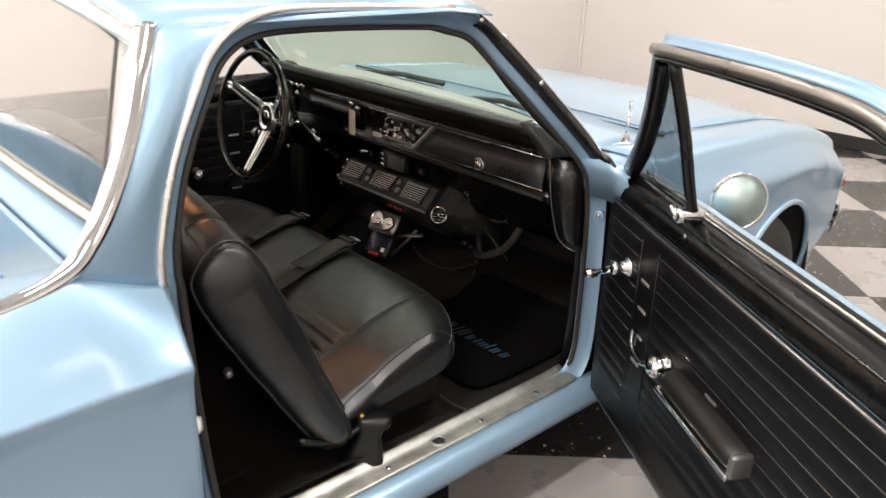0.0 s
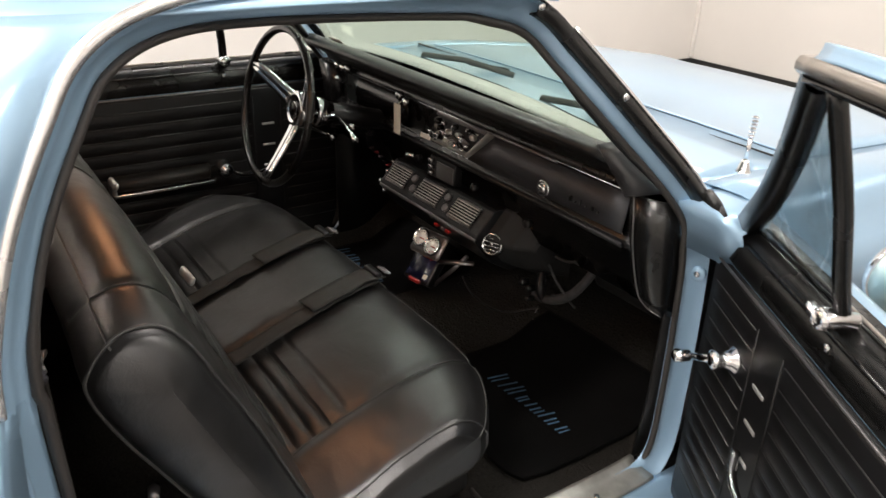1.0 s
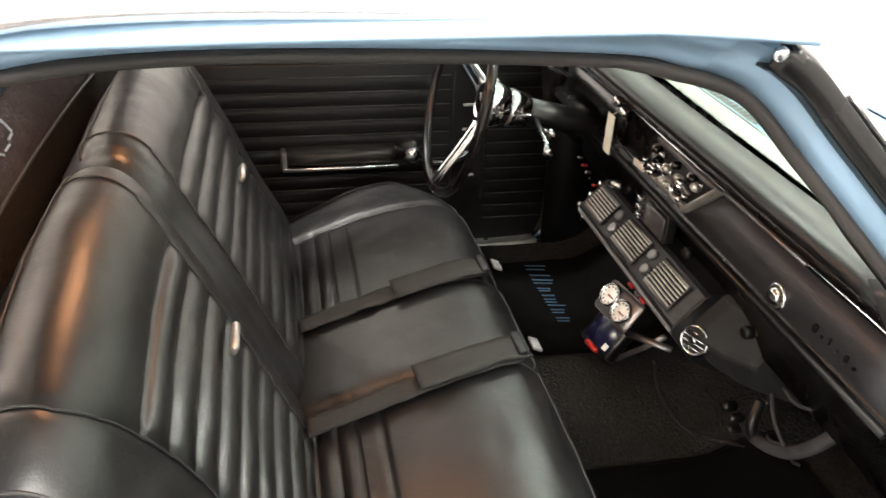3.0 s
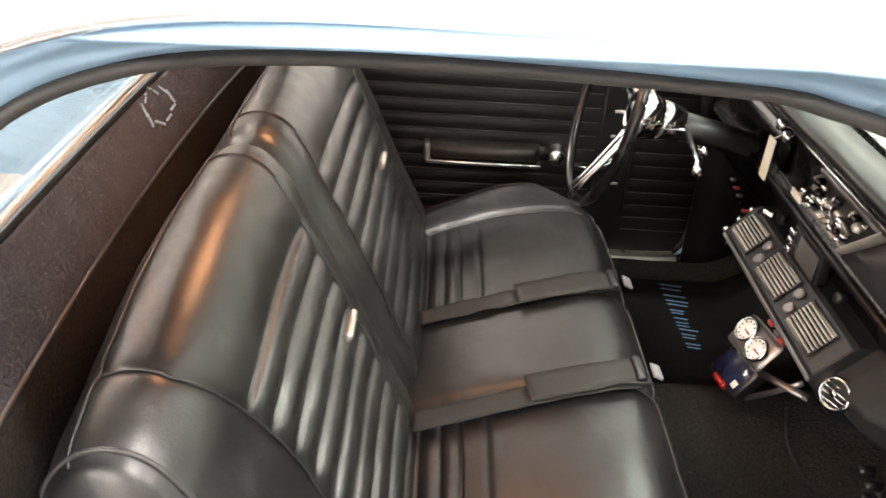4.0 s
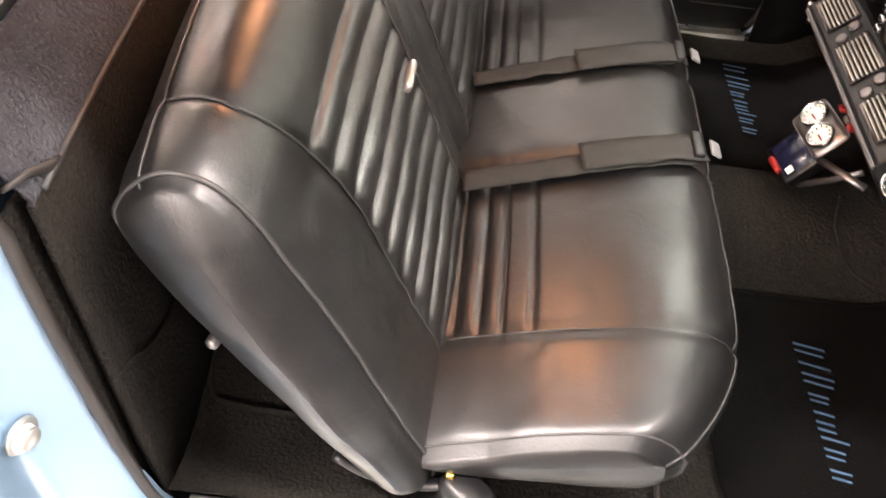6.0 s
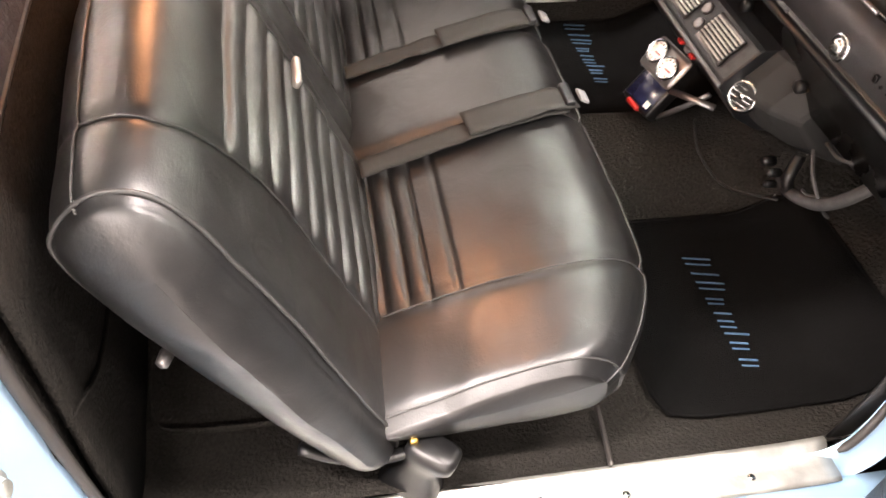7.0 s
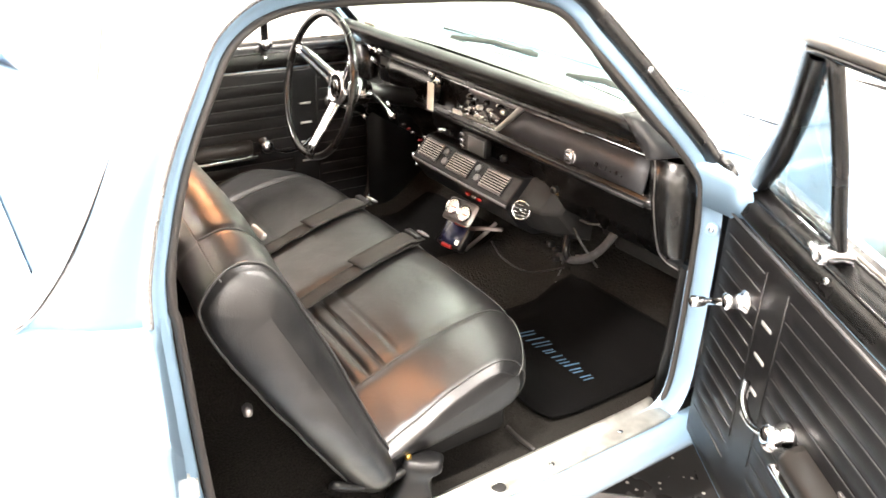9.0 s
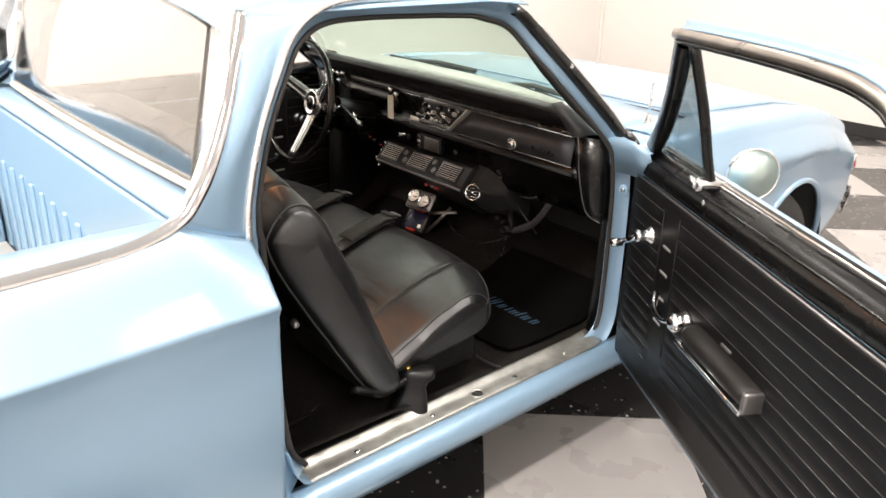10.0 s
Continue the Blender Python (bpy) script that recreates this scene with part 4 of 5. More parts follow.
part("anchor_rivet", block((0.658, -0.648, 0.394), (0.672, -0.636, 0.406), 0.003), BRASS, anchor, "brass rivet")

# ---- dashboard ----


def dash_sheet(points, x0, x1, n=24):
    return loft([[Vector((x0 + (x1 - x0) * k / n, y, z)) for k in range(n + 1)] for y, z in points])


PAD = [(0, 0.050, 0.932), (0, 0.032, 0.944), (0, 0.006, 0.957), (0, -0.022, 0.968), (0, -0.052, 0.977), (0, -0.074, 0.972), (0, -0.074, 0.956), (0, -0.03, 0.935), (0, 0.0, 0.915), (0, 0.008, 0.90)]
dash = part("dashboard", dash_sheet([(p.y, p.z) for p in spline(PAD, 5)], -0.70, 0.60, 30), PADVINYL, car, "black padded dashboard with chrome trim", thick=0.004)
part("dash_face", dash_sheet([(0.012, 0.905), (0.006, 0.885), (0.014, 0.84), (0.016, 0.80), (0.0, 0.785), (-0.004, 0.775), (0.01, 0.76), (0.03, 0.735), (0.05, 0.69), (0.06, 0.64)], -0.70, 0.645, 26), BLACK, dash, "glossy black dash face", thick=0.004)
for z, y, x0, x1 in ((0.884, 0.0, -0.56, 0.60), (0.793, 0.004, -0.60, 0.60)):
    part("dash_trim", tube([(x0, y, z), (0, y, z), (x1, y, z)], 0.0021, seg=6), CHROME, dash, "thin chrome trim line")
part("dash_lower_trim", tube([(-0.60, -0.006, 0.776), (0, -0.006, 0.776), (0.61, -0.006, 0.776)], 0.007, seg=8), PLASTIC, dash)
# right end cap and pillar cover
part("dash_end_cap", loft([[Vector(p) for p in ((0.585, -0.085, 0.985), (0.602, -0.088, 0.975), (0.615, -0.06, 0.93), (0.655, -0.07, 0.905))], [Vector(p) for p in ((0.60, -0.06, 0.99), (0.625, -0.065, 0.975), (0.645, -0.05, 0.94), (0.675, -0.055, 0.91))], [Vector(p) for p in ((0.61, 0.02, 0.975), (0.65, 0.02, 0.96), (0.68, 0.03, 0.93), (0.69, 0.04, 0.905))]]), CAPGREY, dash, "dark grey dash end cap", thick=0.006)
for sign in (1, -1):
    part("cowl_side_cover", loft([[Vector((sign * 0.605, 0.0, 0.895)), Vector((sign * 0.655, -0.04, 0.90)), Vector((sign * 0.705, -0.02, 0.90)), Vector((sign * 0.722, 0.03, 0.895))], [Vector((sign * 0.61, 0.01, 0.80)), Vector((sign * 0.655, -0.03, 0.80)), Vector((sign * 0.705, -0.005, 0.80)), Vector((sign * 0.722, 0.04, 0.80))], [Vector((sign * 0.628, 0.02, 0.70)), Vector((sign * 0.665, -0.005, 0.69)), Vector((sign * 0.705, 0.01, 0.685)), Vector((sign * 0.722, 0.05, 0.685))], [Vector((sign * 0.65, 0.04, 0.665)), Vector((sign * 0.675, 0.02, 0.655)), Vector((sign * 0.705, 0.03, 0.65)), Vector((sign * 0.72, 0.06, 0.65))]]), BLACK, dash, "black cowl side cover", thick=0.006)
part("cover_rim", tube(spline([(0.612, -0.035, 0.902), (0.655, -0.046, 0.900), (0.660, -0.034, 0.80), (0.668, -0.010, 0.70), (0.680, 0.012, 0.662), (0.705, 0.028, 0.648)], 6), 0.0015, seg=6), BRUSHED, dash, "thin bright edge of the cowl cover")
# instrument panel, left of the middle
part("instrument_lens", dash_sheet([(0.002, 0.876), (0.004, 0.80)], -0.56, -0.21, 6), BLACK, dash, "glossy dark instrument panel", thick=0.003)
for x, z in ((-0.60, 0.897), (-0.565, 0.895), (-0.535, 0.898), (-0.235, 0.885), (-0.20, 0.875)):
    part("dash_knob", disc((x, -0.002, z), (0, -1, 0.1), [(0, 0.010), (0.012, 0.012), (0.018, 0.010), (0.020, 0.004)], 14), CHROME, dash, "chrome dash knob")
# centre stack: radio with bright works showing
works = random.Random(4)


def bezel_x(x, z):
    """Both ends of the radio bezel lean outwards towards the top."""
    f = (z - 0.805) / 0.078
    return -0.110 + 0.058 * f + (x + 0.110) / 0.2 * (0.2 + 0.030 * f)


radio = part("radio", loft([[Vector((bezel_x(x, z), y, z)) for x in (-0.110, -0.01, 0.09)] for y, z in ((0.03, 0.883), (0.0, 0.883), (0.004, 0.845), (0.002, 0.805), (0.03, 0.803))]), GLOVE, dash, "open radio bay with bright works and bezel", thick=0.004)
for k in range(12):
    z = works.uniform(0.815, 0.868)
    x = bezel_x(works.uniform(-0.085, 0.055), z)
    part("radio_plate", block((-works.uniform(0.006, 0.018), -0.004, -0.004), (0.012, 0.003, 0.004), 0.001, Matrix.Translation((x, -0.008, z)) @ Matrix.Rotation(works.uniform(-0.6, 0.6), 4, "Y") @ Matrix.Rotation(works.uniform(-0.5, 0.5), 4, "X")), (STEEL, BRUSHED, CHROME)[k % 3], radio)
for z0, m_ in ((0.880, BRUSHED), (0.806, STEEL)):
    part("radio_bezel", block((bezel_x(-0.11, z0), -0.010, z0 - 0.004), (bezel_x(0.085, z0), 0.002, z0 + 0.004), 0.002), m_, radio)
part("bezel_end", loft([[Vector((bezel_x(x, z), y, z)) for x, y in ((0.074, 0.0), (0.076, -0.012), (0.083, -0.015), (0.092, -0.012), (0.095, 0.0))] for z in (0.802, 0.806, 0.845, 0.88, 0.886)]), STEEL, radio, "bright slanted end of the radio bezel")
for k in range(34):
    z, r = works.uniform(0.815, 0.872), works.uniform(0.0035, 0.008)
    x = bezel_x(works.uniform(-0.10, 0.06), z)
    part("radio_knob", disc((x, -0.004, z), (works.uniform(-0.4, 0.4), -1, works.uniform(-0.2, 0.5)), [(0, r), (0.010, r * 1.1), (0.016, r * 0.7)], 10), (CHROME, BLACK, CHROME, STEEL)[k % 4], radio)
part("radio_card", block((-0.118, -0.016, 0.802), (-0.075, -0.012, 0.815), 0.001), WHITE, radio)
# glove box
glove = part("glovebox_door", loft([[Vector((x0 + (0.608 - x0) * k / 8, y, z)) for k in range(9)] for x0, y, z in ((0.180, 0.002, 0.877), (0.135, -0.005, 0.838), (0.093, -0.012, 0.800))]), GLOVE, dash, "dark brushed glovebox door", thick=0.004)
lock = part("glovebox_lock", disc((0.372, -0.008, 0.816), (0, -1, 0.08), [(0, 0.021), (0.006, 0.020), (0.008, 0.015), (0.005, 0.013), (0.012, 0.011), (0.014, 0.004)], 24), CHROME, dash, "round chrome glovebox lock")
for k, (w, h) in enumerate(((0.016, 0.016), (0.009, 0.009), (0.004, 0.016), (0.004, 0.010), (0.010, 0.014), (0.010, 0.009))):
    part("trim_stroke", block((0.455 + 0.0165 * k, -0.014, 0.818), (0.455 + 0.0165 * k + w * 0.5, -0.006, 0.813 + h), 0.001), BLACK, dash, "small dark strokes on the glovebox")
part("glove_trim", tube([(0.18, -0.004, 0.884), (0.40, -0.004, 0.884)], 0.0036, seg=6), BRUSHED, dash, "bright trim above the glovebox")
# lower dash: heater panel, gauges, wiring
heater = part("heater_panel", block((-0.085, -0.004, 0.702), (0.03, 0.02, 0.762), 0.004), PLASTIC, dash, "black heater control panel")
for k in range(3):
    part("heater_knob", block((-0.078, -0.018, 0.71 + 0.017 * k), (-0.062, -0.002, 0.722 + 0.017 * k), 0.003), CHROME, heater)
part("heater_lens", block((-0.05, -0.007, 0.708), (0.025, -0.003, 0.752), 0.001), BRUSHED, heater)
for x in (-0.16, 0.10, 0.31):
    part("dash_vent_knob", disc((x, 0.015, 0.725 if x < 0.2 else 0.705), (0, -1, 0.1), [(0, 0.010), (0.012, 0.011), (0.016, 0.008)], 14), PLASTIC, dash)
part("parking_brake_pull", tube([(-0.175, -0.02, 0.735), (-0.15, -0.04, 0.745), (-0.125, -0.03, 0.752)], 0.008, flat=0.7), CHROME, dash)
for k, (x, c) in enumerate(((-0.40, BRUSHED), (-0.37, RED), (-0.345, BRUSHED), (-0.325, BLACK), (-0.30, RED))):
    part("toggle_switch", disc((x, 0.0, 0.69 - 0.006 * k), (0, -1, 0.1), [(0, 0.0035), (0.010, 0.0035), (0.013, 0.002)], 12), c, dash)

# ---- under-dash air conditioner ----
AC_PROFILE = [(0.17, 0.690), (0.012, 0.694), (0.004, 0.690), (-0.044, 0.636), (-0.048, 0.628), (-0.046, 0.619), (-0.028, 0.596), (0.006, 0.553), (0.06, 0.522), (0.17, 0.512)]


def closed_sheet(rows):
    """A sheet through the rows with both ends filled."""
    bm = loft(rows)
    bm.verts.ensure_lookup_table()
    n = len(rows[0])
    bm.faces.new([bm.verts[k] for k in range(n)])
    bm.faces.new([bm.verts[len(bm.verts) - n + k] for k in range(n)])
    return bm


ac = part("air_conditioner", closed_sheet([[Vector((x, y, z)) for y, z in AC_PROFILE] for x in (-0.275, -0.27, -0.1, 0.06, 0.186, 0.19)]), SLATE, car, "black under-dash air conditioner with chrome grilles", smooth=False, bevel=0.003)
# the right end steps back and tapers
end_rows = []
for x, back, f in ((0.188, 0.030, 1.0), (0.215, 0.036, 0.99), (0.262, 0.056, 0.95), (0.297, 0.090, 0.90), (0.302, 0.10, 0.86)):
    end_rows.append([Vector((x, min(0.168, y + back), 0.605 + (z - 0.605) * f)) for y, z in AC_PROFILE])
part("ac_end", closed_sheet(end_rows), DARK, ac, "matt black tapering end", smooth=False, bevel=0.006)
face_d = Vector((0, -0.048, -0.054)).normalized()
face_n = Vector((0, -0.054, 0.048)).normalized()
face_c = Vector((0, -0.020, 0.663))
part("face_edge", block((-0.272, -0.0505, 0.622), (0.188, -0.046, 0.630), 0.0015), GREY, ac, "worn grey front edge")
for x0, x1 in ((-0.255, -0.165), (-0.105, -0.005), (0.055, 0.150)):
    grille = part("grille_frame", tube([Vector((x, face_c.y, face_c.z)) + face_d * d + face_n * 0.003 for x, d in ((x0, -0.027), (x1, -0.027), (x1, 0.027), (x0, 0.027))], 0.0036, True, 8), BRUSHED, ac, "chrome air vent grille")
    part("grille_back", loft([[Vector((x, face_c.y, face_c.z)) + face_d * d + face_n * 0.0022 for x in (x0, x1)] for d in (-0.026, 0.026)]), DARK, grille)
    for k in range(7):
        d = -0.022 + 0.0073 * k
        part("slat", block((x0, -0.0026, -0.0012), (x1, 0.0026, 0.0012), 0.0008, Matrix.Translation(Vector((0, face_c.y, face_c.z)) + face_d * d + face_n * 0.0055) @ Matrix.Rotation(math.radians(-25), 4, "X")), VENT, grille)
for x in (-0.135, 0.025):
    for dx, d, r in ((-0.008, -0.014, 0.0115), (0.007, 0.013, 0.0115)):
        part("ac_knob", disc(Vector((x + dx, face_c.y, face_c.z)) + face_d * d, face_n, [(0, r), (0.005, r * 0.95), (0.007, r * 0.75), (0.006, r * 0.4)], 16), BRUSHED, ac, "chrome control knob")
part("face_end_plate", loft([[Vector((x, face_c.y, face_c.z)) + face_d * d + face_n * 0.0015 for x in (0.160, 0.187)] for d in (-0.034, 0.034)]), HOSE, ac, "grey end plate beside the grille")
vn = Vector((0.42, -0.86, 0.28)).normalized()
vc = Vector((0.209, -0.010, 0.617))
vent = part("round_vent", disc(vc, vn, [(-0.012, 0.030), (0.004, 0.029), (0.007, 0.026), (0.006, 0.022), (0.001, 0.0215)], 28), CHROME, ac, "round chrome air vent")
part("vent_back", disc(vc + vn * 0.001, vn, [(0, 0.0215), (0.001, 0.0215)], 24), DARK, vent)
across_v = Vector((0, 0, 1)).cross(vn).normalized()
up_v = vn.cross(across_v)
for k in range(4):
    d = -0.0135 + 0.009 * k
    half = math.sqrt(0.0215 ** 2 - d * d)
    part("slat", tube([vc + vn * 0.005 + up_v * d - across_v * half, vc + vn * 0.005 + up_v * d + across_v * half], 0.0016, seg=6), CHROME, vent)
part("vent_hub", disc(vc + vn * 0.004, vn, [(0, 0.006), (0.004, 0.005)], 12), CHROME, vent)
for y, z in ((-0.042, 0.632), (-0.02, 0.655), (0.0, 0.68), (-0.03, 0.60)):
    part("ac_bolt", disc((-0.275, y, z), (-1, -0.25, 0.2), [(0, 0.008), (0.006, 0.008), (0.010, 0.004)], 12), CHROME, ac)
for x, c in ((-0.005, RED), (0.026, BRUSHED), (0.048, RED)):
    part("ac_switch", block((x - 0.008, -0.036, 0.590), (x + 0.008, -0.022, 0.598), 0.002), c, ac)
part("ac_bracket", block((0.260, 0.050, 0.670), (0.280, 0.068, 0.680), 0.002), STROKE, ac, "tarnished bracket on the end of the unit")
part("end_louvre", loft([[Vector((x, y, z)) for x, y in ((0.245, 0.030), (0.285, 0.070))] for z in (0.625, 0.65)]), STROKE, ac, "", thick=0.003)

gn = Vector((0.15, -0.78, 0.62)).normalized()
gm = Matrix.Translation((-0.024, -0.046, 0.538)) @ Matrix.LocRotScale(None, gn.to_track_quat("Z", "Y"), None)
gauges = part("gauge_panel", block((-0.055, -0.035, -0.018), (0.055, 0.035, -0.002), 0.010, gm), BRUSHED, car, "small two-gauge panel under the dashboard")
for gx, gy in ((-0.024, 0.006), (0.025, -0.004)):
    c = gm @ Vector((gx, gy, 0))
    part("gauge_rim", disc(c, gn, [(-0.01, 0.0255), (0.006, 0.0255), (0.009, 0.024), (0.009, 0.0215), (0.004, 0.021)], 26), CHROME, gauges, "chrome gauge rim")
    part("gauge_dial", disc(c + gn * 0.003, gn, [(0, 0.0215), (0.002, 0.0215)], 24), WHITE, gauges, "white gauge dial")
    part("gauge_needle", block((-0.002, -0.004, 0.006), (0.015, -0.001, 0.0075), 0, Matrix.Translation(c) @ gm.to_3x3().to_4x4()), RED, gauges)
    for k in range(9):
        a = math.radians(-40 + 32 * k)
        part("gauge_mark", block((-0.0012, 0.015, 0.0051), (0.0012, 0.0185, 0.006), 0, Matrix.Translation(c) @ gm.to_3x3().to_4x4() @ Matrix.Rotation(a, 4, "Z")), RED if k > 6 else BLACK, gauges)
screen = material("navy_screen", (0.010, 0.012, 0.035), 0.15)
bm_ = Matrix.Translation((-0.035, -0.055, 0.462)) @ Matrix.LocRotScale(None, gn.to_track_quat("Z", "Y"), None)
box = part("switch_box", block((-0.048, -0.042, -0.03), (0.048, 0.042, 0.0), 0.006, bm_), PLASTIC, car, "black switch box with red buttons")
part("box_screen", block((-0.040, -0.032, 0.0), (0.040, 0.030, 0.0015), 0.001, bm_), screen, box)
part("red_button", block((-0.008, 0.028, 0.0), (0.030, 0.040, 0.010), 0.004, bm_), RED, box)
part("red_button", block((-0.022, -0.046, -0.008), (0.018, -0.034, 0.006), 0.004, bm_), RED, box)
part("box_mark", block((0.022, -0.028, 0.0015), (0.036, -0.014, 0.003), 0.001, bm_), WHITE, box)
part("box_bracket", tube([(0.01, -0.03, 0.49), (0.06, -0.01, 0.505), (0.10, 0.02, 0.51)], 0.007, flat=0.5), BRUSHED, box)
part("box_strut", tube([(0.005, -0.04, 0.42), (0.05, -0.01, 0.48), (0.07, 0.02, 0.52)], 0.006, flat=0.5), BRUSHED, box)
# hoses and wires below the right of the dash
for pts, r, m_ in (
    ([(0.08, 0.0, 0.47), (0.16, -0.02, 0.455), (0.26, -0.01, 0.455), (0.34, 0.04, 0.49)], 0.0026, PLASTIC),
    ([(0.30, 0.06, 0.505), (0.35, 0.05, 0.515), (0.41, 0.05, 0.545), (0.45, 0.06, 0.59), (0.485, 0.08, 0.665)], 0.011, HOSE),
    ([(0.34, 0.06, 0.60), (0.39, 0.04, 0.585), (0.42, 0.06, 0.54), (0.41, 0.09, 0.51)], 0.003, HOSE),
    ([(0.36, 0.06, 0.63), (0.41, 0.05, 0.64), (0.45, 0.07, 0.655)], 0.003, HOSE),
    ([(0.36, 0.06, 0.53), (0.39, 0.05, 0.545), (0.43, 0.07, 0.57)], 0.0028, HOSE),
    ([(0.32, 0.06, 0.57), (0.34, 0.04, 0.54), (0.345, 0.05, 0.51)], 0.010, PLASTIC),
):
    part("hose", tube(spline(pts, 8), r, seg=8), m_, ac, "loose black hose below the dash")
for c, r in (((0.30, 0.03, 0.545), 0.009), ((0.325, 0.03, 0.54), 0.008), ((0.315, 0.04, 0.505), 0.007)):
    part("hose_fitting", disc(c, (0.2, -1, 0.3), [(0, r), (0.02, r), (0.026, r * 0.6)], 10), PLASTIC, ac)
part("blower_case", block((0.33, 0.22, 0.50), (0.58, 0.34, 0.70), 0.02), DARK, ac)

# ---- steering wheel and column ----
tilt = math.radians(13)
wn = Vector((0, -math.cos(tilt), math.sin(tilt)))
wup = Vector((0, math.sin(tilt), math.cos(tilt)))
wc = Vector((-0.365, -0.316, 0.858))
R = 0.203
rim_pts = [wc + R * (math.cos(a) * Vector((1, 0, 0)) + math.sin(a) * wup) for a in [2 * math.pi * k / 64 for k in range(64)]]
wheel = part("steering_wheel", tube(rim_pts, 0.0105, True, 12), BLACK, car, "black steering wheel with chrome spokes")
hub_c = wc - wn * 0.078
for a in (156, 272, 34):
    out = math.cos(math.radians(a)) * Vector((1, 0, 0)) + math.sin(math.radians(a)) * wup
    side = out.cross(wn).normalized()
    rows = []
    for f, w in ((0.02, 0.024), (0.06, 0.024), (0.12, 0.021), (0.17, 0.018), (R - 0.012, 0.017)):
        c = hub_c + out * f + wn * (0.078 * (f / R) ** 1.2 + 0.004)
        rows.append([c + side * w * s + wn * h for s, h in ((-1, -0.004), (-0.8, 0.004), (-0.25, 0.005), (0, 0.001), (0.25, 0.005), (0.8, 0.004), (1, -0.004))])
    part("spoke", loft(rows), CHROME, wheel, "chrome wheel spoke", thick=0.004)
part("horn_hub", disc(hub_c, wn, [(-0.03, 0.044), (0.0, 0.050), (0.016, 0.050), (0.024, 0.044), (0.026, 0.036), (0.022, 0.034), (0.028, 0.018), (0.029, 0.004)], 32), CHROME, wheel, "round chrome horn cap")
part("horn_badge", disc(hub_c + wn * 0.0265, wn, [(0, 0.020), (0.003, 0.018)], 24), BLACK, wheel)
column = part("steering_column", tube([hub_c - wn * 0.02, hub_c - wn * 0.18, hub_c - wn * 0.5], [0.031, 0.029, 0.029], seg=16), PLASTIC, car, "black steering column")
part("column_collar", disc(hub_c - wn * 0.06, wn, [(-0.02, 0.037), (0.02, 0.042), (0.03, 0.038)], 24), CHROME, column)
part("turn_signal_stalk", tube([hub_c - wn * 0.07 + Vector((-0.03, 0, 0)), hub_c - wn * 0.05 + Vector((-0.12, 0, 0.015)), hub_c - wn * 0.045 + Vector((-0.15, 0, 0.02))], [0.005, 0.004, 0.009]), CHROME, column)
part("shift_lever", tube([hub_c - wn * 0.09 + Vector((0.03, 0, 0.0)), hub_c - wn * 0.10 + Vector((0.10, 0.0, -0.03)), hub_c - wn * 0.09 + Vector((0.14, 0, -0.04))], [0.007, 0.006, 0.010]), CHROME, column, "chrome column shift lever")
part("column_knob", disc(hub_c - wn * 0.13 + Vector((0.045, 0, -0.02)), (1, -0.5, 0), [(0, 0.011), (0.018, 0.011), (0.022, 0.006)], 12), CHROME, column)
part("dash_lever", tube([(-0.50, -0.02, 0.855), (-0.475, -0.06, 0.875), (-0.455, -0.085, 0.895)], [0.006, 0.005, 0.008]), CHROME, dash, "chrome lever beside the column")

# ---- things lying or hanging in the cab ----
tag = tagged(part("price_tag", block((-0.218, -0.038, 0.79), (-0.186, -0.036, 0.872), 0.0005), TAGCARD, None, "", False), "cream card tag hanging from a dash knob", "tag")
part("string", tube([(-0.202, -0.037, 0.87), (-0.203, -0.022, 0.878)], 0.001, seg=5), TAGCARD, tag)
for x0, x1, mark in ((0.172, 0.617, 0.262), (-0.617, -0.172, -0.605)):
    def mat_z(x, y):
        return floor_z(x, y) + 0.012
    rows = []
    for j in range(15):
        row = []
        for k in range(17):
            u, v = k / 8 - 1, j / 7 - 1
            round_off = 0.014 * max(0, abs(u) - 0.7) / 0.3 * max(0, abs(v) - 0.7) / 0.3
            x, y = x0 + (x1 - x0) * k / 16 - math.copysign(round_off, u), -0.215 + 0.0325 * j - math.copysign(round_off, v)
            row.append(Vector((x, y, mat_z(x, y))))
        rows.append(row)
    m = tagged(part("floor_mat", loft(rows), MAT, None, "", True, 0.008), "black carpet floor mat with light blue stitched bars", "floor mat", "front floor mats")
    edge = [rows[0][k] for k in range(17)] + [rows[j][16] for j in range(1, 15)] + [rows[14][k] for k in range(15, -1, -1)] + [rows[j][0] for j in range(13, 0, -1)]
    part("binding", tube([p + Vector((0, 0, 0.003)) for p in edge], 0.0035, True, 6), MAT, m, "black bound edge")
    widths = (0.028, 0.010, 0.030, 0.022, 0.034, 0.008, 0.024, 0.024)
    heights = (0.056, 0.056, 0.056, 0.034, 0.034, 0.046, 0.034, 0.034)
    at = 0.0
    for w, h in zip(widths, heights):
        x, y = mark + at, -0.040 + 0.04 * at
        strokes = [(0.0, 0.0, 0.0042, h)]
        if w > 0.015:
            strokes.append((w * 0.55, 0.0, 0.0036, h * 0.9))
        if w > 0.03:
            strokes.append((w * 0.95, 0.0, 0.0034, h * 0.9))
        for dx, dy, sw, sh in strokes:
            z = mat_z(x + dx, y + dy)
            rise = (mat_z(x + dx, y + dy + 0.03) - z) / 0.03
            lean_x = 0.18 * dy
            part("stitched_bar", block((0, 0, 0.004), (sw, sh, 0.006), 0.0008, Matrix.Translation((x + dx + lean_x, y + dy, z)) @ Matrix.Rotation(math.atan(rise), 4, "X") @ Matrix(((1, 0.18, 0, 0), (0, 1, 0, 0), (0, 0, 1, 0), (0, 0, 0, 1)))), THREAD, m, "light blue stitched bar")
        at += w + 0.013

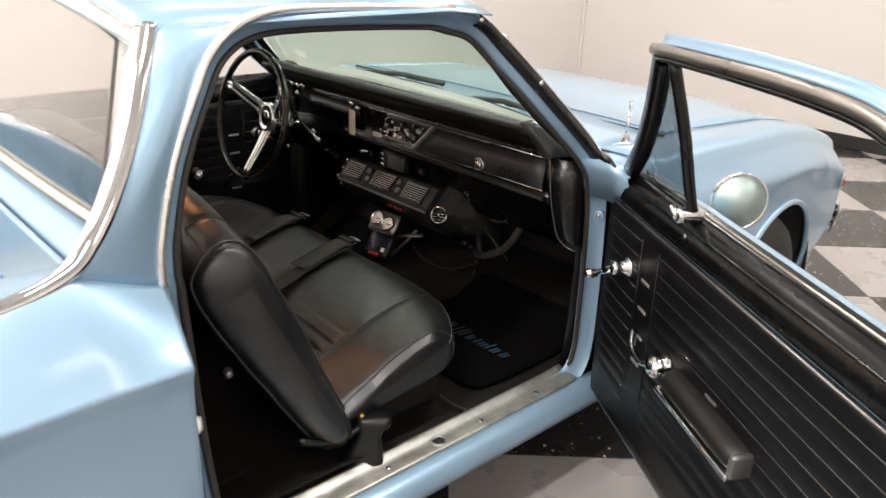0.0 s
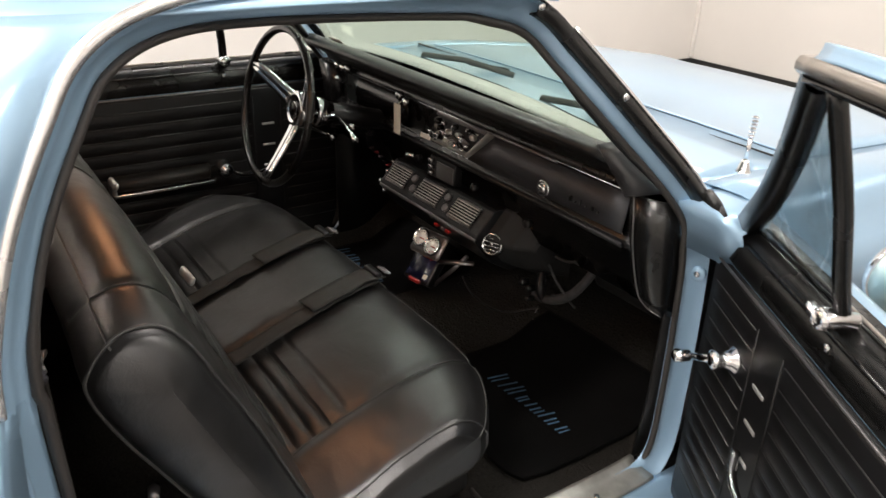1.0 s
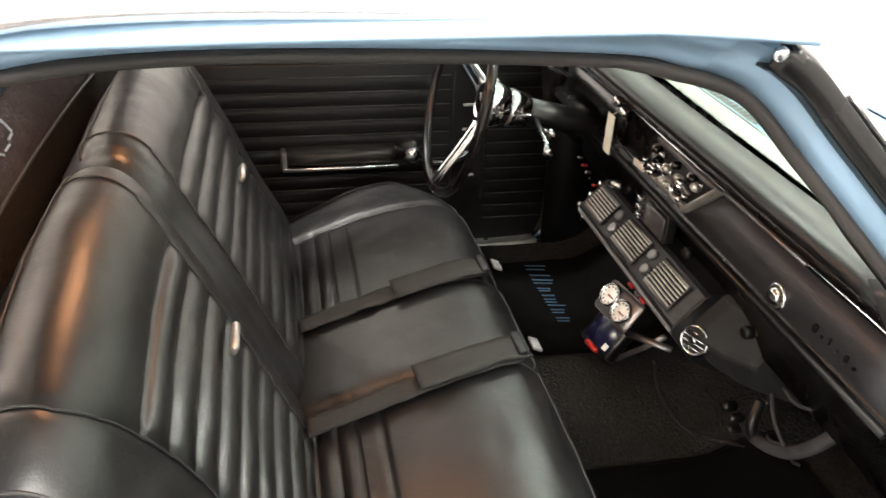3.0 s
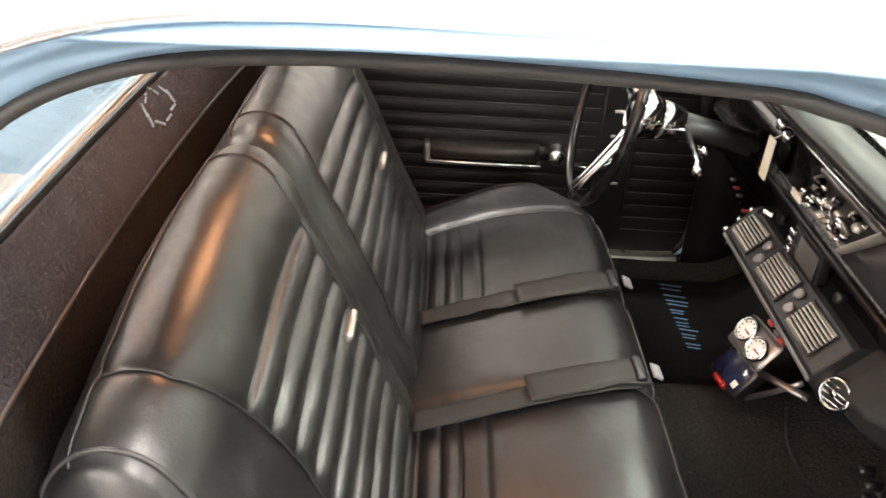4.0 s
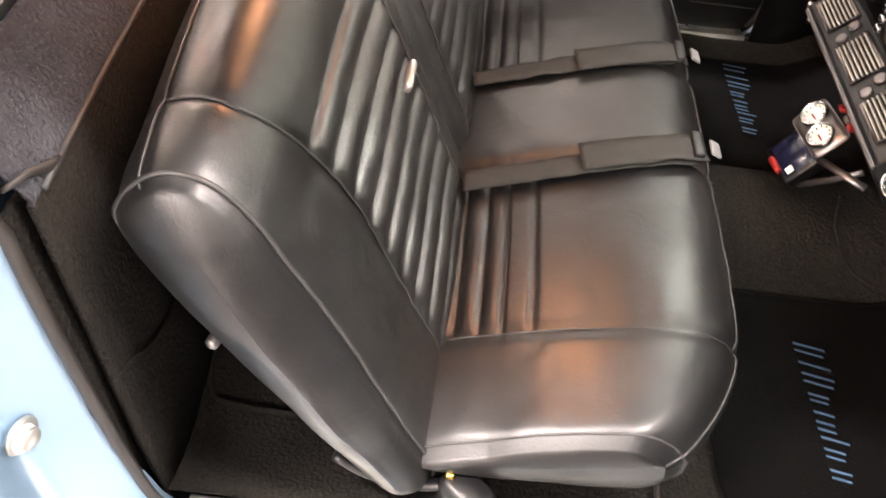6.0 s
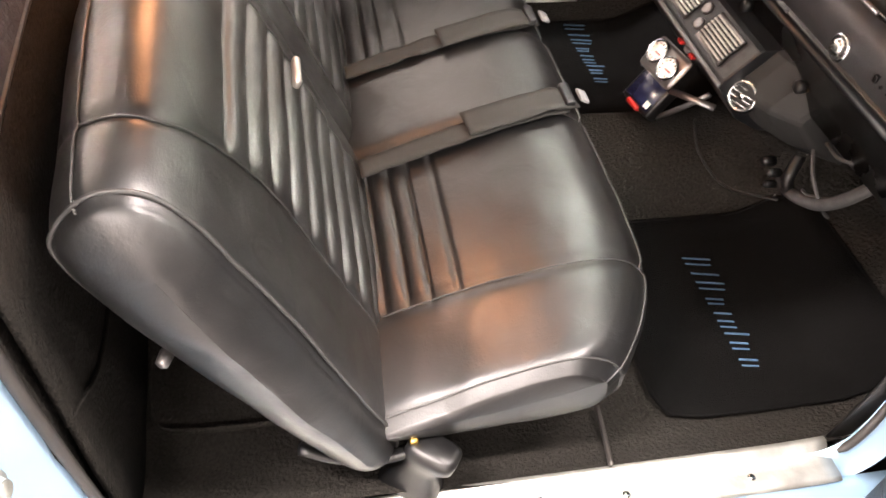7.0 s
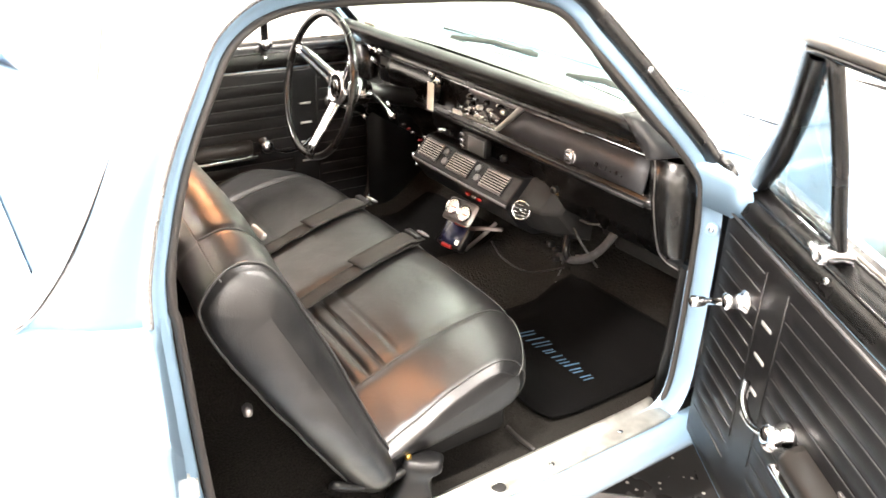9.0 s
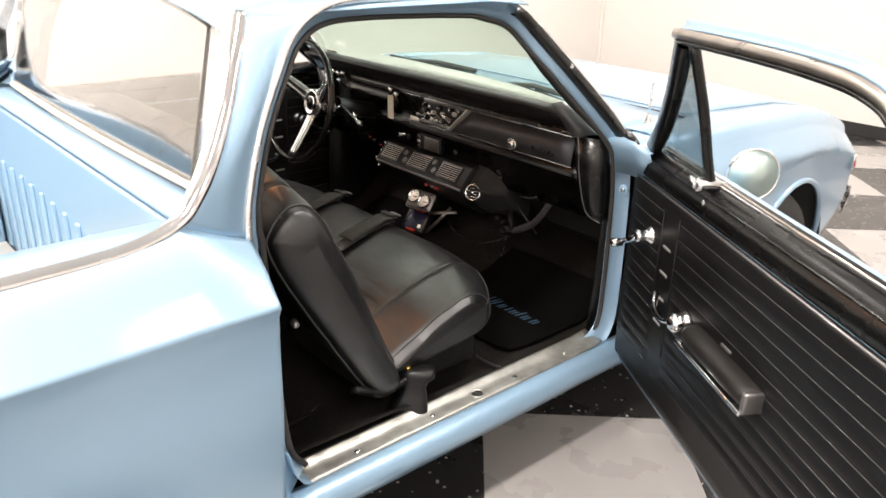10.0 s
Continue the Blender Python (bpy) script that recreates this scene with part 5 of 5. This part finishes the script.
# ---- the car: open right door ----
HINGE, SWING = Vector((0.78, 0.06, 0)), Vector((0.846, -0.533, 0))
INWARD = Vector((-0.533, -0.846, 0))
DOOR = Matrix(((SWING.x, INWARD.x, 0, HINGE.x), (SWING.y, INWARD.y, 0, HINGE.y), (0, 0, 1, 0), (0, 0, 0, 1)))


PANEL_ROWS = [(0.0, 0.268), (0.010, 0.275), (0.012, 0.30)] + [(0.012, 0.3585 + 0.0385 * k / 6) for k in range(67)] + [(0.012, 0.81), (0.010, 0.818), (0.0, 0.822)]


def puff(s, z):
    """The padded bands between the welts of a door panel."""
    if not 0.3585 <= z <= 0.782 or not (0.05 < s < 0.225 or 0.335 < s < 1.15):
        return 0.0
    u = ((z - 0.3585) / 0.0385) % 1.0
    return 0.0034 * (1 - (2 * u - 1) ** 2)


def lining(make, base, right):
    """The inner side of a door. make(name, bm, material, label) links a piece given in s (from the hinge), n (inwards) and z."""
    def ridge(pts, r, m, name, label="", flat=1.0, seg=8):
        return make(name, tube([Vector(p) for p in pts], r, seg=seg, flat=flat), m, label)
    make("door_panel", loft([[Vector((s, n + puff(s, z), z)) for s in [0.03 + 0.019 * k for k in range(60)]] for n, z in PANEL_ROWS]), PANEL, "black vinyl door panel with horizontal welts")
    ridge([(0.03, 0.012, 0.822), (1.165, 0.012, 0.822)], 0.0026, BRUSHED, "panel_bead", "bright bead along the panel top")
    for k in range(12):
        z = 0.782 - 0.0385 * k
        for s0, s1 in ((0.05, 0.225), (0.335, 1.15)):
            if not (0.50 < s0 + 0.2 and z < 0.3):
                ridge([(s0, 0.0125, z), ((s0 + s1) / 2, 0.013, z), (s1, 0.0125, z)], 0.0014, PIPING, "welt", "", 1.0, 6)
    for s in (0.235, 0.325):
        ridge([(s, 0.0125, 0.79), (s, 0.0125, 0.42)], 0.0014, PANEL, "welt")
    for z in (0.70, 0.632, 0.565, 0.497):
        make("slot", block((0.258, 0.012, z - 0.0038), (0.298, 0.015, z + 0.0038), 0.0015), SLOTS, "small chrome slot")
    make("window_ledge", loft([[Vector((s, n, z)) for s in (0.03, 0.3, 0.6, 0.9, 1.17)] for n, z in ((0.0, 0.824), (0.006, 0.832), (0.004, 0.862), (-0.012, 0.885), (-0.03, 0.898), (-0.06, 0.902))]), BLACK, "glossy black painted window ledge")
    for n, z in ((-0.005, 0.874), (-0.034, 0.906)):
        ridge([(0.10, n, z), (0.6, n, z), (1.16, n, z)], 0.0034, FRAMEMETAL if z > 0.89 else BLACK, "belt_strip", "thin belt weatherstrip")
    make("ledge_screw", disc((0.405, 0.004, 0.862), (0, 1, 0.4), [(0, 0.007), (0.003, 0.005)], 10), CHROME, "")
    # window crank
    crank = make("window_crank", disc((0.185, 0.010, 0.700), (0, 1, 0), [(0, 0.024), (0.010, 0.024), (0.016, 0.016), (0.034, 0.014), (0.045, 0.017), (0.050, 0.008)], 20), CHROME, "chrome window crank")
    ridge([(0.185, 0.046, 0.700), (0.13, 0.050, 0.668), (0.085, 0.052, 0.645)], [0.011, 0.009, 0.008], CHROME, "crank_arm", "", 0.6)
    make("crank_knob", disc((0.078, 0.048, 0.640), (0, 1, 0), [(0, 0.010), (0.016, 0.013), (0.028, 0.012), (0.032, 0.006)], 16), CHROME, "")
    # latch handle
    ridge(spline([(0.268, 0.020, 0.575), (0.31, 0.038, 0.556), (0.37, 0.046, 0.552), (0.425, 0.042, 0.572)], 6), 0.0095, CHROME, "latch_handle", "curved chrome latch handle", 0.7)
    make("handle_boss", disc((0.436, 0.010, 0.578), (0, 1, 0), [(0, 0.030), (0.012, 0.028), (0.026, 0.022), (0.042, 0.024), (0.050, 0.014), (0.052, 0.004)], 20), CHROME, "chrome handle boss")
    # armrest
    make("armrest", loft([[Vector((s, n * w, z)) for n, z in ((0.012, 0.560), (0.046, 0.560), (0.056, 0.566), (0.059, 0.584), (0.050, 0.597), (0.012, 0.602))] for s, w in ((0.480, 0.55), (0.488, 0.9), (0.50, 1.0), (0.58, 1.0), (0.70, 1.0), (0.758, 0.95), (0.768, 0.6))]), ARMREST, "padded black armrest")
    make("armrest_base", block((0.476, 0.012, 0.548), (0.776, 0.062, 0.559), 0.003), CHROME, "chrome armrest base")
    make("armrest_end", block((0.764, 0.012, 0.553), (0.780, 0.055, 0.600), 0.005), BRUSHED, "")
    if right:
        make("armrest_bracket", block((0.60, 0.012, 0.608), (0.64, 0.020, 0.615), 0.002), BRUSHED, "")


shell_profile = [(-0.002, 0.25), (-0.002, 0.82), (-0.03, 0.89), (-0.075, 0.90), (-0.10, 0.888), (-0.145, 0.84), (-0.165, 0.80), (-0.168, 0.72), (-0.165, 0.55), (-0.145, 0.40), (-0.11, 0.27), (-0.09, 0.245)]
rows = [[DOOR @ Vector((s, n * w, z)) for n, z in shell_profile] for s, w in ((0.012, 0.9), (0.02, 1.0), (0.3, 1.0), (0.7, 1.0), (1.0, 1.0), (1.185, 1.0), (1.192, 0.95))]
bm = loft(rows, False, True)
bm.verts.ensure_lookup_table()
bm.faces.new([bm.verts[i] for i in range(len(shell_profile))])
bm.faces.new([bm.verts[len(bm.verts) - len(shell_profile) + i] for i in range(len(shell_profile))])
door = part("door", bm, PAINT, car, "open blue car door with black inner panel")


def make_right(name, bm, m, label="", thick=0.0):
    bmesh.ops.transform(bm, matrix=DOOR, verts=bm.verts)
    return part(name, bm, m, door, label, True, thick)


lining(make_right, None, True)


def lean(z):
    return -0.012 + 0.112 * (z - 0.90) / 0.34


FRAME = [(0.06, 0.892), (0.175, 0.985), (0.275, 1.085), (0.345, 1.17), (0.372, 1.205), (0.405, 1.223), (0.46, 1.226), (0.70, 1.233), (0.87, 1.234), (0.98, 1.226), (1.04, 1.195), (1.075, 1.10), (1.10, 0.98), (1.11, 0.90)]
line = [Vector((p.x, lean(p.z), p.z)) for p in spline([(s, 0, z) for s, z in FRAME], 6)]


def edge_of(line, grow, n):
    out = []
    for i, p in enumerate(line):
        t = line[min(i + 1, len(line) - 1)] - line[max(i - 1, 0)]
        o = Vector((-t.z, 0, t.x)).normalized()
        if o.dot(p - Vector((0.62, p.y, 1.0))) < 0:
            o = -o
        out.append(p + o * grow + Vector((0, n, 0)))
    return out


tail = [p for p in line if p.x > 0.455]


def frame_rail(start, profile, name, mat, label):
    """A rail of the window frame from its cut front end along the top and down the rear leg."""
    head = [Vector((q, lean(z), z)) for q, z in ((start, 1.2215), (start + 0.03, 1.2235), (start + 0.06, 1.225))] + [p for p in tail if p.x > start + 0.075]
    rows = [edge_of(head, g, n) for g, n in profile]
    bm = loft(rows, True)
    bm.verts.ensure_lookup_table()
    bm.faces.new([bm.verts[k * len(head)] for k in range(len(rows))])
    return make_right(name, bm, mat, label)


frame_rail(0.356, ((-0.004, -0.004), (-0.005, 0.010), (0.001, 0.016), (0.010, 0.016), (0.017, 0.011), (0.018, -0.004)), "window_frame", FRAMEMETAL, "dull metal inner window frame")
frame_rail(0.372, ((-0.015, -0.004), (-0.015, 0.007), (-0.010, 0.013), (-0.0055, 0.011), (-0.0055, -0.004)), "glass_run", BLACK, "black rubber glass run")
frame_rail(0.384, ((0.0185, 0.010), (0.022, 0.0045), (0.030, 0.0005), (0.0365, -0.001), (0.0370, -0.006), (0.030, -0.020), (0.018, -0.026), (0.0, -0.026), (0.0, -0.006), (0.0185, -0.003)), "frame_outer", PAINT, "blue painted window frame")
leg = [q for q in line if q.x < 0.344] + [Vector((q, lean(z), z)) for q, z in ((0.345, 1.17), (0.360, 1.189), (0.378, 1.212))]
make_right("frame_front", loft([edge_of(leg, g, n) for g, n in ((-0.016, -0.02), (-0.020, 0.006), (-0.013, 0.014), (0.016, 0.015), (0.027, 0.007), (0.030, -0.012), (0.016, -0.024), (-0.016, -0.02))]), BLACK, "black front leg of the window frame")
bar = [Vector((s, lean(z) + 0.002, z)) for s, z in ((0.398, 0.89), (0.408, 0.97), (0.428, 1.08), (0.434, 1.222))]
make_right("vent_bar", tube(spline(bar, 5), 0.0125, seg=8), BLACK, "black vent window division bar")
ventglass = make_right("vent_glass", loft([[Vector((a, lean(z) - 0.003, z)), Vector(((a + b) / 2, lean(z) - 0.003, z)), Vector((b, lean(z) - 0.003, z))] for a, b, z in ((0.09, 0.398, 0.905), (0.205, 0.412, 1.01), (0.30, 0.428, 1.11), (0.38, 0.433, 1.205))]), TEAL, "tinted vent window glass", 0.004)
ventglass.visible_shadow = False
for p in ventglass.data.polygons:
    p.use_smooth = False
make_right("vent_latch", disc((0.405, -0.005, 0.905), (0, 1, 0.1), [(-0.02, 0.013), (0.012, 0.013), (0.018, 0.0165), (0.032, 0.0165), (0.036, 0.008)], 12), CHROME, "chrome vent window latch")
make_right("latch_arm", tube([(0.405, 0.026, 0.90), (0.385, 0.032, 0.92)], 0.008), CHROME)
# round door mirror
mc = Vector((0.200, -0.228, 0.862))
make_right("mirror_shell", disc(mc, (1, 0.10, 0.05), [(-0.05, 0.02), (-0.035, 0.052), (-0.01, 0.067), (0.004, 0.069), (0.006, 0.065), (0.002, 0.063)], 36), CHROME, "round chrome door mirror")
make_right("mirror_glass", disc(mc + Vector((0.002, 0, 0)), (1, 0.10, 0.05), [(0, 0.063), (0.002, 0.063)], 36), MIRROR, "round mirror glass")
make_right("mirror_stalk", tube([mc + Vector((-0.03, 0, -0.02)), (0.19, -0.18, 0.80), (0.185, -0.14, 0.775)], [0.010, 0.011, 0.02]), CHROME, "chrome mirror stalk")

# ---- the car: closed left door ----
LEFT = Matrix(((0, 1, 0, -0.757), (-1, 0, 0, 0.09), (0, 0, 1, 0), (0, 0, 0, 1)))
rows = [[LEFT @ Vector((s, n * w, z)) for n, z in shell_profile] for s, w in ((0.012, 0.9), (0.02, 1.0), (0.6, 1.0), (1.185, 1.0), (1.192, 0.95))]
bm = loft(rows, False, True)
left_door = part("door", bm, PAINT, car, "closed blue car door with black inner panel")


def make_left(name, bm, m, label=""):
    bmesh.ops.transform(bm, matrix=LEFT, verts=bm.verts)
    return part(name, bm, m, left_door, label)


lining(make_left, None, False)
make_left("window_frame", loft([edge_of(line, g, n) for g, n in ((-0.010, -0.004), (-0.010, 0.010), (0.0, 0.014), (0.020, 0.012), (0.024, 0.0), (0.022, -0.006))]), BLACK, "black window frame")
make_left("frame_outer", loft([edge_of(line, g, n) for g, n in ((0.024, 0.004), (0.036, 0.0), (0.040, -0.012), (0.026, -0.026), (-0.008, -0.028), (-0.010, -0.004))]), PAINT, "blue painted window frame")
make_left("vent_bar", tube(spline(bar, 5), 0.0125, seg=8), BLACK, "black vent window division bar")
make_left("vent_latch", disc((0.405, -0.005, 0.905), (0, 1, 0.1), [(-0.02, 0.013), (0.012, 0.013), (0.018, 0.0165), (0.032, 0.0165), (0.036, 0.008)], 12), CHROME, "chrome vent window latch")

# ---- floor tiles ----
def tile_mesh(mat, name):
    bm = bmesh.new()
    h, c = TILE / 2 - 0.0006, 0.0016
    rows = [[Vector((s * (h - (c if z == 0 else 0)), t * (h - (c if z == 0 else 0)), z)) for s, t in ((-1, -1), (1, -1), (1, 1), (-1, 1))] for z in (-0.005, -0.0012, 0)]
    vs = [[bm.verts.new(q) for q in r] for r in rows]
    for i in range(2):
        for k in range(4):
            bm.faces.new((vs[i][k], vs[i][(k + 1) % 4], vs[i + 1][(k + 1) % 4], vs[i + 1][k]))
    bm.faces.new(vs[2])
    me = bpy.data.meshes.new(name)
    bm.to_mesh(me)
    bm.free()
    me.materials.append(mat)
    return me


DARK_MESH, GREY_MESH = tile_mesh(TILE_DARK, "tile_dark"), tile_mesh(TILE_GREY, "tile_grey")
along, across = Vector((math.cos(TURN), math.sin(TURN), 0)), Vector((-math.sin(TURN), math.cos(TURN), 0))
far_tiles = {0: bmesh.new(), 1: bmesh.new()}
for m in range(-16, 18):
    for k in range(-16, 18):
        c = CORNER + along * (m + 0.5) * TILE + across * (k + 0.5) * TILE
        if not (WALL_X - 0.43 < c.x < FAR_X + 0.43 and FAR_Y - 0.43 < c.y < WALL_Y + 0.43):
            continue
        grey = (m + k) % 2 != 0
        if -2.2 < c.x < 3.2 and -2.6 < c.y < WALL_Y - 0.44:
            t = new("tile", DARK_MESH if not grey else GREY_MESH)
            t.matrix_world = pose(c.x, c.y, random.uniform(-0.0004, 0.0004), 0, 0, math.degrees(TURN))
            t.parent = ground
        else:
            h = TILE / 2 - 0.0006
            bm = far_tiles[int(grey)]
            bm.faces.new([bm.verts.new(c + along * s * h + across * u * h) for s, u in ((-1, -1), (1, -1), (1, 1), (-1, 1))])
for key, bm in far_tiles.items():
    for co, no in (((WALL_X + 0.001, 0, 0), (-1, 0, 0)), ((FAR_X - 0.001, 0, 0), (1, 0, 0)), ((0, FAR_Y + 0.001, 0), (0, -1, 0)), ((0, WALL_Y - 0.001, 0), (0, 1, 0))):
        bmesh.ops.bisect_plane(bm, geom=bm.verts[:] + bm.edges[:] + bm.faces[:], plane_co=co, plane_no=no, clear_outer=True)
    tagged(part("tiles", bm, TILE_GREY if key else TILE_DARK, ground, "", False), "", "", "", "stuff")
